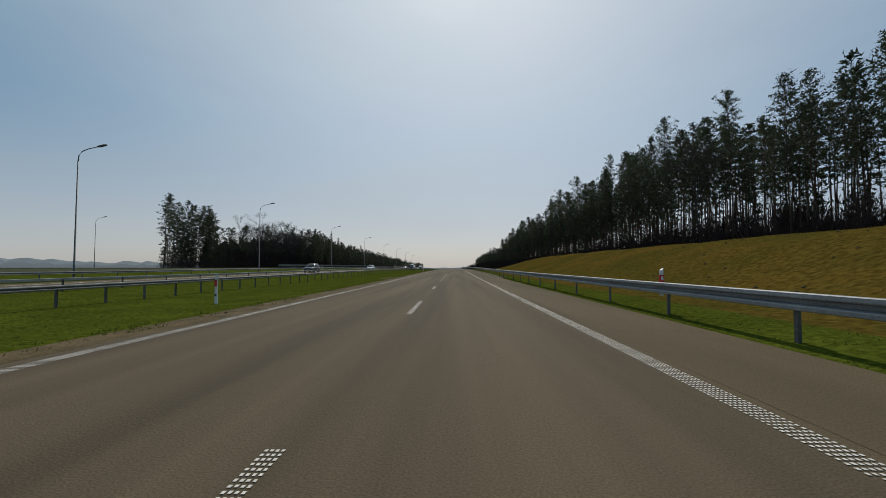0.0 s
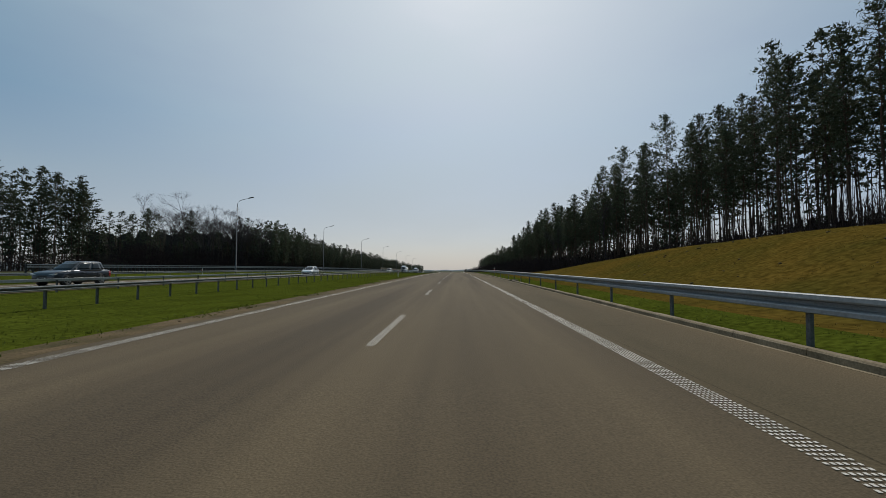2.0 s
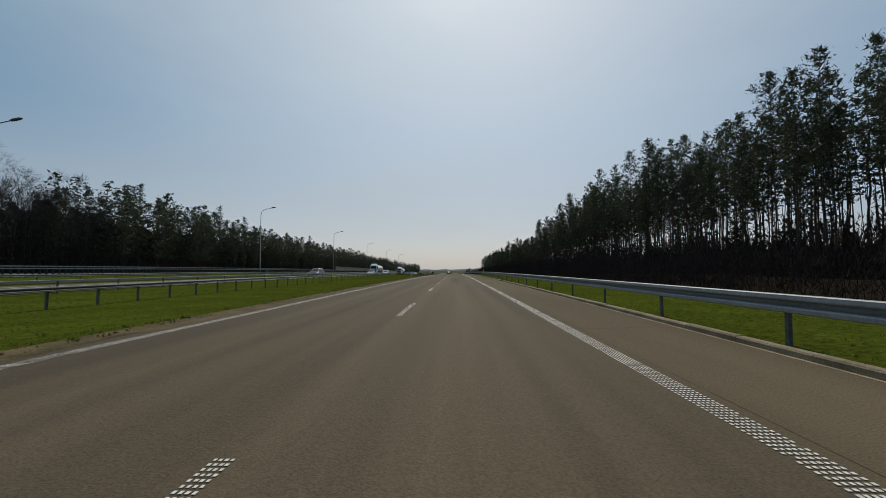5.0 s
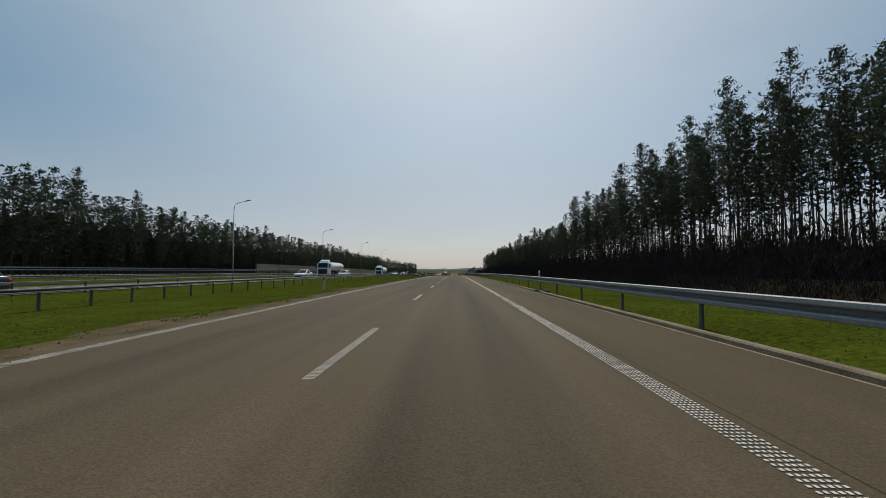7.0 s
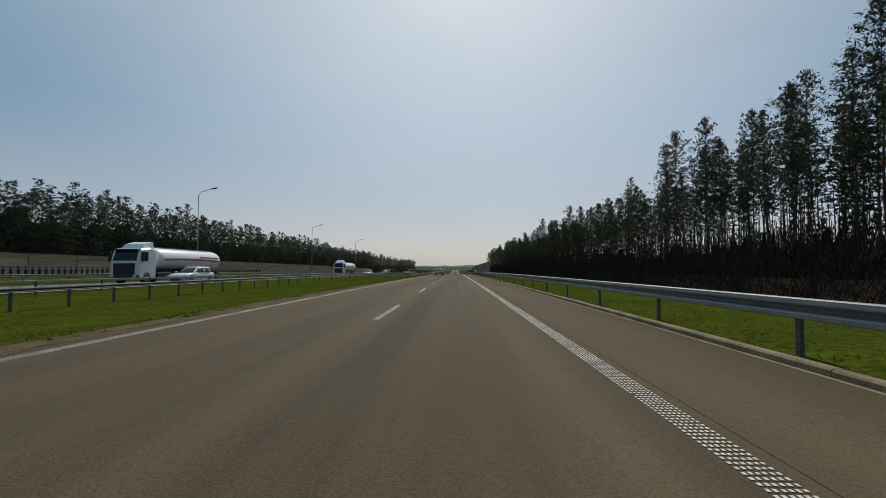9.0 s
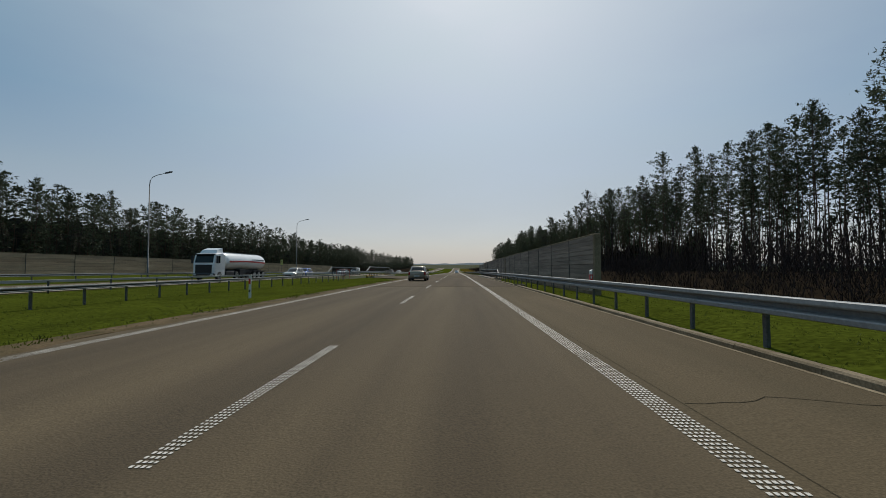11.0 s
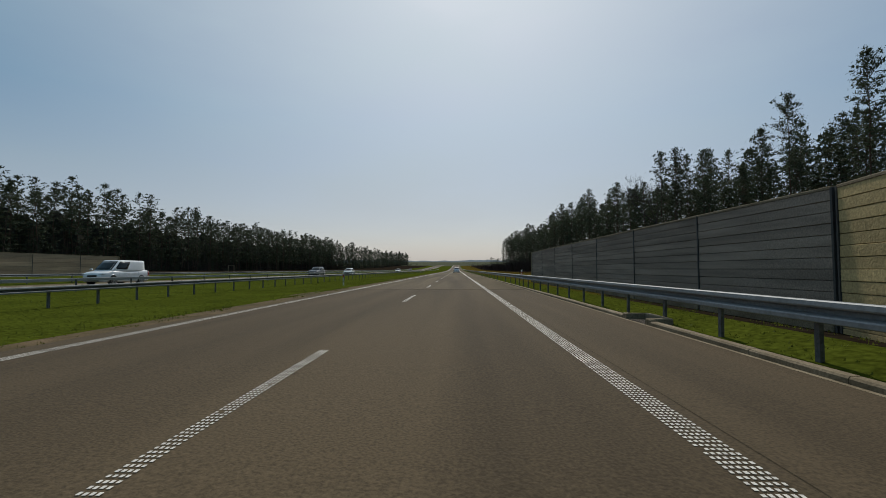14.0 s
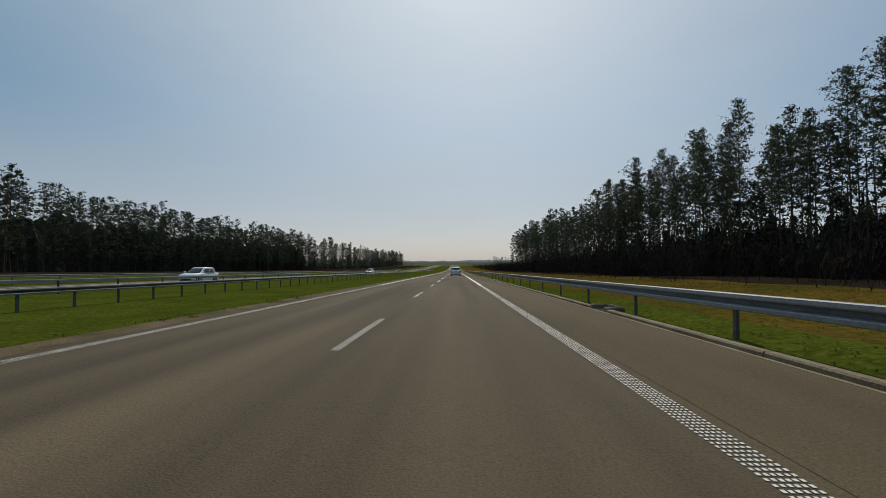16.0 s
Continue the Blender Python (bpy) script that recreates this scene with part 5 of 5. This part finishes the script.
    part("lower_grille", Build().box(-w * 0.55, w * 0.55, h2 - 0.10, h2 + 0.012, 0.30, 0.40, 0.02), M_TRIM, r)
    bump = Build().loft([[(x, y, z) for x, y in ((-w * 0.965, -h2 + 0.36), (-w * 0.955, -h2 + 0.14), (-w * 0.86, -h2 - 0.01 - e), (-w * 0.45, -h2 - 0.05 - e), (w * 0.45, -h2 - 0.05 - e), (w * 0.86, -h2 - 0.01 - e), (w * 0.955, -h2 + 0.14), (w * 0.965, -h2 + 0.36))] for z, e in ((0.30, -0.03), (0.38, 0.0), (0.56, 0.01), (0.60, -0.02))])
    part("rear_bumper", bump, colour, r)
    part("bumper_valance", Build().box(-w * 0.78, w * 0.78, -h2 - 0.015, -h2 + 0.25, 0.22, 0.31, 0.03), M_TRIM, r)
    part("boot_gap", Build().box(-w * 0.62, w * 0.62, -h2 - 0.006, -h2 + 0.05, 0.615, 0.625), M_TRIM, r)
    py, pz = (-h2 - 0.075, 0.44) if kind == "sedan" else (-h2 - 0.012, 0.72)
    plate = part("number_plate", Build().box(-0.26, 0.26, py, py + 0.06, pz, pz + 0.11), M_PLATE, r, "pale plate with a dark bar")
    part("bar", Build().box(-0.20, 0.20, py - 0.003, py + 0.001, pz + 0.025, pz + 0.085), M_TRIM, plate)
    plate = part("number_plate", Build().box(-0.26, 0.26, h2, h2 + 0.03, 0.44, 0.55), M_PLATE, r, "pale plate with a dark bar")
    part("bar", Build().box(-0.20, 0.20, h2 + 0.029, h2 + 0.033, 0.465, 0.525), M_TRIM, plate)
    return r


M_SILVER = paint("silver_paint", (0.42, 0.42, 0.40), 0.6)
M_CHAMP = paint("champagne_paint", (0.25, 0.215, 0.165), 0.5)
M_CWHITE = paint("white_paint", (0.75, 0.76, 0.77), 0.0)
M_CDARK = paint("dark_grey_paint", (0.035, 0.04, 0.05), 0.4)
M_CBLUE = paint("blue_paint", (0.03, 0.09, 0.32), 0.4)
M_CRED = paint("red_stripe", (0.45, 0.03, 0.03), 0.0)


def on_road(x, y, lift, back=False):
    q = math.atan(float(slope(y)))
    return Matrix.Translation((x, y, float(zr(y)) + lift)) @ Matrix.Rotation(q, 4, "X") @ Matrix.Rotation(math.pi if back else 0, 4, "Z")


# driving the camera's way
car("champagne silver four-door saloon in the overtaking lane", M_CHAMP, on_road(-3.45, 340.9, 0.004), 4.6, 1.78, 1.46, "sedan")
car("white sport utility car driving in the near lane", M_CWHITE, on_road(0.30, 521, 0.004), 4.7, 1.88, 1.66, "suv")
car("white van far ahead in the near lane", M_CWHITE, on_road(0.3, 660, 0.004), 5.0, 1.95, 1.98, "van")
# on the opposite carriageway
opp = "cars on the opposite carriageway"
for label, colour, x, y, L, W, H, kind in (
        ("dark grey sport utility car on the opposite carriageway", M_CDARK, -27.9, 83, 4.7, 1.9, 1.70, "suv"),
        ("white hatchback on the opposite carriageway", M_CWHITE, -24.2, 123, 4.1, 1.74, 1.46, "hatch"),
        ("dark saloon with red tail lamps on the opposite carriageway", M_CDARK, -24.2, 206.5, 4.5, 1.78, 1.50, "hatch"),
        ("white saloon on the opposite carriageway", M_CWHITE, -24.2, 255, 4.5, 1.78, 1.45, "sedan"),
        ("white estate car beside the tanker lorry", M_CWHITE, -24.2, 280.6, 4.7, 1.82, 1.50, "estate"),
        ("silver estate car beside a tanker lorry", M_SILVER, -24.2, 361, 4.7, 1.82, 1.52, "estate"),
        ("blue hatchback on the opposite carriageway", M_CBLUE, -27.9, 376, 4.2, 1.80, 1.55, "hatch"),
        ("white hatchback seen through the rails of the bridge", M_CWHITE, -24.2, 389, 4.1, 1.74, 1.47, "hatch"),
        ("white panel van with grey lettering bars on its side", M_CWHITE, -27.9, 416, 5.0, 1.95, 1.98, "van"),
        ("dark sport utility car on the opposite carriageway", M_CDARK, -24.2, 456, 4.5, 1.86, 1.66, "suv"),
        ("white hatchback with dark windows on the opposite carriageway", M_CWHITE, -24.2, 478.5, 4.1, 1.74, 1.47, "hatch"),
        ("white estate car on the opposite carriageway", M_CWHITE, -24.2, 560, 4.6, 1.8, 1.50, "estate"),
        ("dark saloon on the opposite carriageway", M_CDARK, -27.9, 640, 4.6, 1.8, 1.46, "sedan")):
    car(label, colour, on_road(x, y, -0.076, True), L, W, H, kind, opp)


def tanker(m, label):
    """A tank lorry with its front towards +y; the origin is under its middle."""
    r = thing("tanker_lorry", label, "lorry", "tanker lorries", at=m)
    # tractor
    cab = Build()
    def sec(y, w, z0, z1, k=0.12):
        return [(-w + k, y, z0), (w - k, y, z0), (w, y, z0 + k), (w, y, z1 - k), (w - k, y, z1), (-w + k, y, z1), (-w, y, z1 - k), (-w, y, z0 + k)]
    cab.loft([sec(5.5, 1.22, 0.45, 3.0), sec(6.2, 1.24, 0.42, 3.15), sec(7.3, 1.24, 0.42, 3.0), sec(7.62, 1.20, 0.40, 1.95), sec(7.68, 1.12, 0.42, 1.2)][::-1])
    part("cab", cab, M_CWHITE, r)
    defl = Build().loft([[(-1.0, 5.5, 3.0), (1.0, 5.5, 3.0), (0.9, 5.5, 3.7), (-0.9, 5.5, 3.7)], [(-1.0, 6.9, 3.0), (1.0, 6.9, 3.0), (0.85, 6.5, 3.45), (-0.85, 6.5, 3.45)]][::-1])
    part("roof_deflector", defl, M_CWHITE, r)
    part("windscreen", frustum_panel(((1.05, 7.62, 1.98), (-1.05, 7.62, 1.98)), ((1.02, 7.33, 2.88), (-1.02, 7.33, 2.88)), 0, 1, 0, 1, 0.02), M_GLASS, r, "dark windscreen")
    part("sun_visor", Build().box(-1.1, 1.1, 7.28, 7.62, 2.86, 2.98, 0.03), M_TRIM, r)
    part("grille", Build().box(-0.95, 0.95, 7.6, 7.70, 0.75, 1.75, 0.03), M_TRIM, r, "black grille")
    part("bumper", Build().box(-1.22, 1.22, 7.3, 7.74, 0.35, 0.78, 0.05), M_CDARK, r, "dark bumper")
    for s in (1, -1):
        part("headlamp", Build().box(s * 1.0 - 0.17, s * 1.0 + 0.17, 7.5, 7.76, 0.55, 0.74, 0.02), M_LENS, r)
        part("side_window", Build().box(s * 1.245 - 0.008, s * 1.245 + 0.008, 6.5, 7.3, 1.95, 2.75), M_GLASS, r)
        part("mirror", Build().box(s * 1.45 - 0.12, s * 1.45 + 0.12, 7.35, 7.5, 1.9, 2.75, 0.03), M_TRIM, r)
        part("side_tank", Build().box(s * 1.1 - 0.13, s * 1.1 + 0.13, 3.3, 5.2, 0.45, 1.0, 0.05), M_TRIM, r)
        for y, rr in ((6.6, 0.5), (2.7, 0.5), (-1.9, 0.5), (-3.2, 0.5), (-4.5, 0.5)):
            wheel(r, s * 1.08, y, rr, 0.32)
        part("mudguard", Build().box(s * 1.08 - 0.2, s * 1.08 + 0.2, -5.1, -1.3, 1.03, 1.08), M_TRIM, r)
        part("stripe", Build().loft([[(s * 1.262, y, 2.06 + 0.09 * math.cos(y * 0.4)), (s * 1.272, y, 2.06 + 0.09 * math.cos(y * 0.4)), (s * 1.262, y, 2.24 + 0.09 * math.cos(y * 0.4)), (s * 1.250, y, 2.24 + 0.09 * math.cos(y * 0.4))] for y in np.linspace(-4.9, 4.4, 14)]), M_CRED, r, "red stripe")
        part("lettering_bar", Build().box(s * 1.23 - 0.03, s * 1.23 + 0.03, -4.6, -1.2, 2.46, 2.54), M_CDARK, r, "grey bar where lettering stands")
    tank = Build()
    rings = []
    for y, k in ((-5.45, 0.45), (-5.32, 0.80), (-5.05, 0.96), (-4.7, 1.0), (4.4, 1.0), (4.75, 0.96), (5.0, 0.80), (5.1, 0.45)):
        rings.append([(1.25 * k * math.cos(a), y, 2.2 + 1.05 * k * math.sin(a)) for a in (2 * math.pi * i / 28 for i in range(28))])
    tank.loft(rings[::-1])
    part("tank", tank, M_CWHITE, r, "white tank", smooth=True)
    part("chassis", Build().box(-0.55, 0.55, -5.2, 6.4, 0.72, 1.16, 0.03), M_TRIM, r)
    part("pump_cabinet", Build().box(-1.15, 1.15, 0.3, 1.8, 0.5, 1.25, 0.04), M_TRIM, r)
    part("rear_bumper", Build().box(-1.2, 1.2, -5.5, -5.3, 0.5, 0.72, 0.02), M_TRIM, r)
    part("catwalk", Build().box(-0.3, 0.3, -4.3, 4.0, 3.24, 3.30), M_GALV, r)
    return r


tanker(on_road(-27.9, 284.7, -0.076, True), "white tanker lorry with a red stripe along its tank")
tanker(on_road(-27.9, 351.5, -0.076, True), "white tanker lorry with a red stripe on the bridge")


for k in range(5):
    y = 9.0 + 100.0 * k
    delineator("white delineator post beyond the opposite carriageway", Matrix.Translation((-34.0, y, float(ground_z(-34.0, y)))), False)


# ---- things on the bridge and beside the opposite road ----
tm = thing("timber_beam", "yellow painted timber formwork beam along the bridge median", "beam")
part("beam", sweep([(-0.12, -0.06), (0.12, -0.06), (0.12, 0.10), (-0.12, 0.10)], 362, 383, -13.35, 0.16), M_YELLOW, tm)
for k in range(7):
    y = 362.5 + 3.3 * k
    part("block", Build().box(-13.5, -13.2, y - 0.1, y + 0.1, float(zr(y)) - 0.5, float(zr(y)) + 0.11), M_KERBF, tm)
for y in (358.4, 361.4, 381.6):
    fr = thing("red_frame", "red painted steel trestle standing in the bridge median", "trestle", "red trestles", at=on_road(-16.4, y, 0.0))
    for s in (-0.55, 0.55):
        part("leg", Build().tube([(s, 0, -0.3), (s, 0, 1.25)], [0.03, 0.03], 6), M_REDPAINT, fr)
    for z in (0.5, 1.2):
        part("bar", Build().tube([(-0.58, 0, z), (0.58, 0, z)], [0.028, 0.028], 6), M_REDPAINT, fr)


def marker_sign(x, y, label):
    r = thing("marker_sign", label, "sign", "marker signs", at=Matrix.Translation((x, y, float(ground_z(x, y)))))
    part("post", Build().tube([(0, 0, -0.3), (0, 0, 3.0)], [0.035, 0.035], 8), M_POST, r)
    part("plate", Build().box(-0.25, 0.25, -0.05, -0.035, 1.95, 3.0), M_SIGN, r, "pale yellow plate")
    part("bar", Build().box(-0.16, 0.16, -0.056, -0.05, 2.5, 2.62), M_SEAM, r, "dark bar where writing stands")


M_SIGN = mat("pale_yellow_sign", (0.55, 0.50, 0.16), 0.5, 0, 0.12, 4, 30)
marker_sign(-35.0, 382.6, "pale yellow marker plate on a post beyond the opposite carriageway")


wf = thing("white_frame", "small off-white timber frame standing before the far wood", "frame", at=Matrix.Translation((-46.0, 468.0, float(ground_z(-46.0, 468.0)))))
for s in (-0.6, 0.6):
    part("upright", Build().box(s - 0.05, s + 0.05, -0.05, 0.05, -0.3, 1.25, 0.008), M_KERBF, wf)
part("crossbar", Build().box(-0.66, 0.66, -0.055, 0.055, 1.26, 1.36, 0.008), M_KERBF, wf)
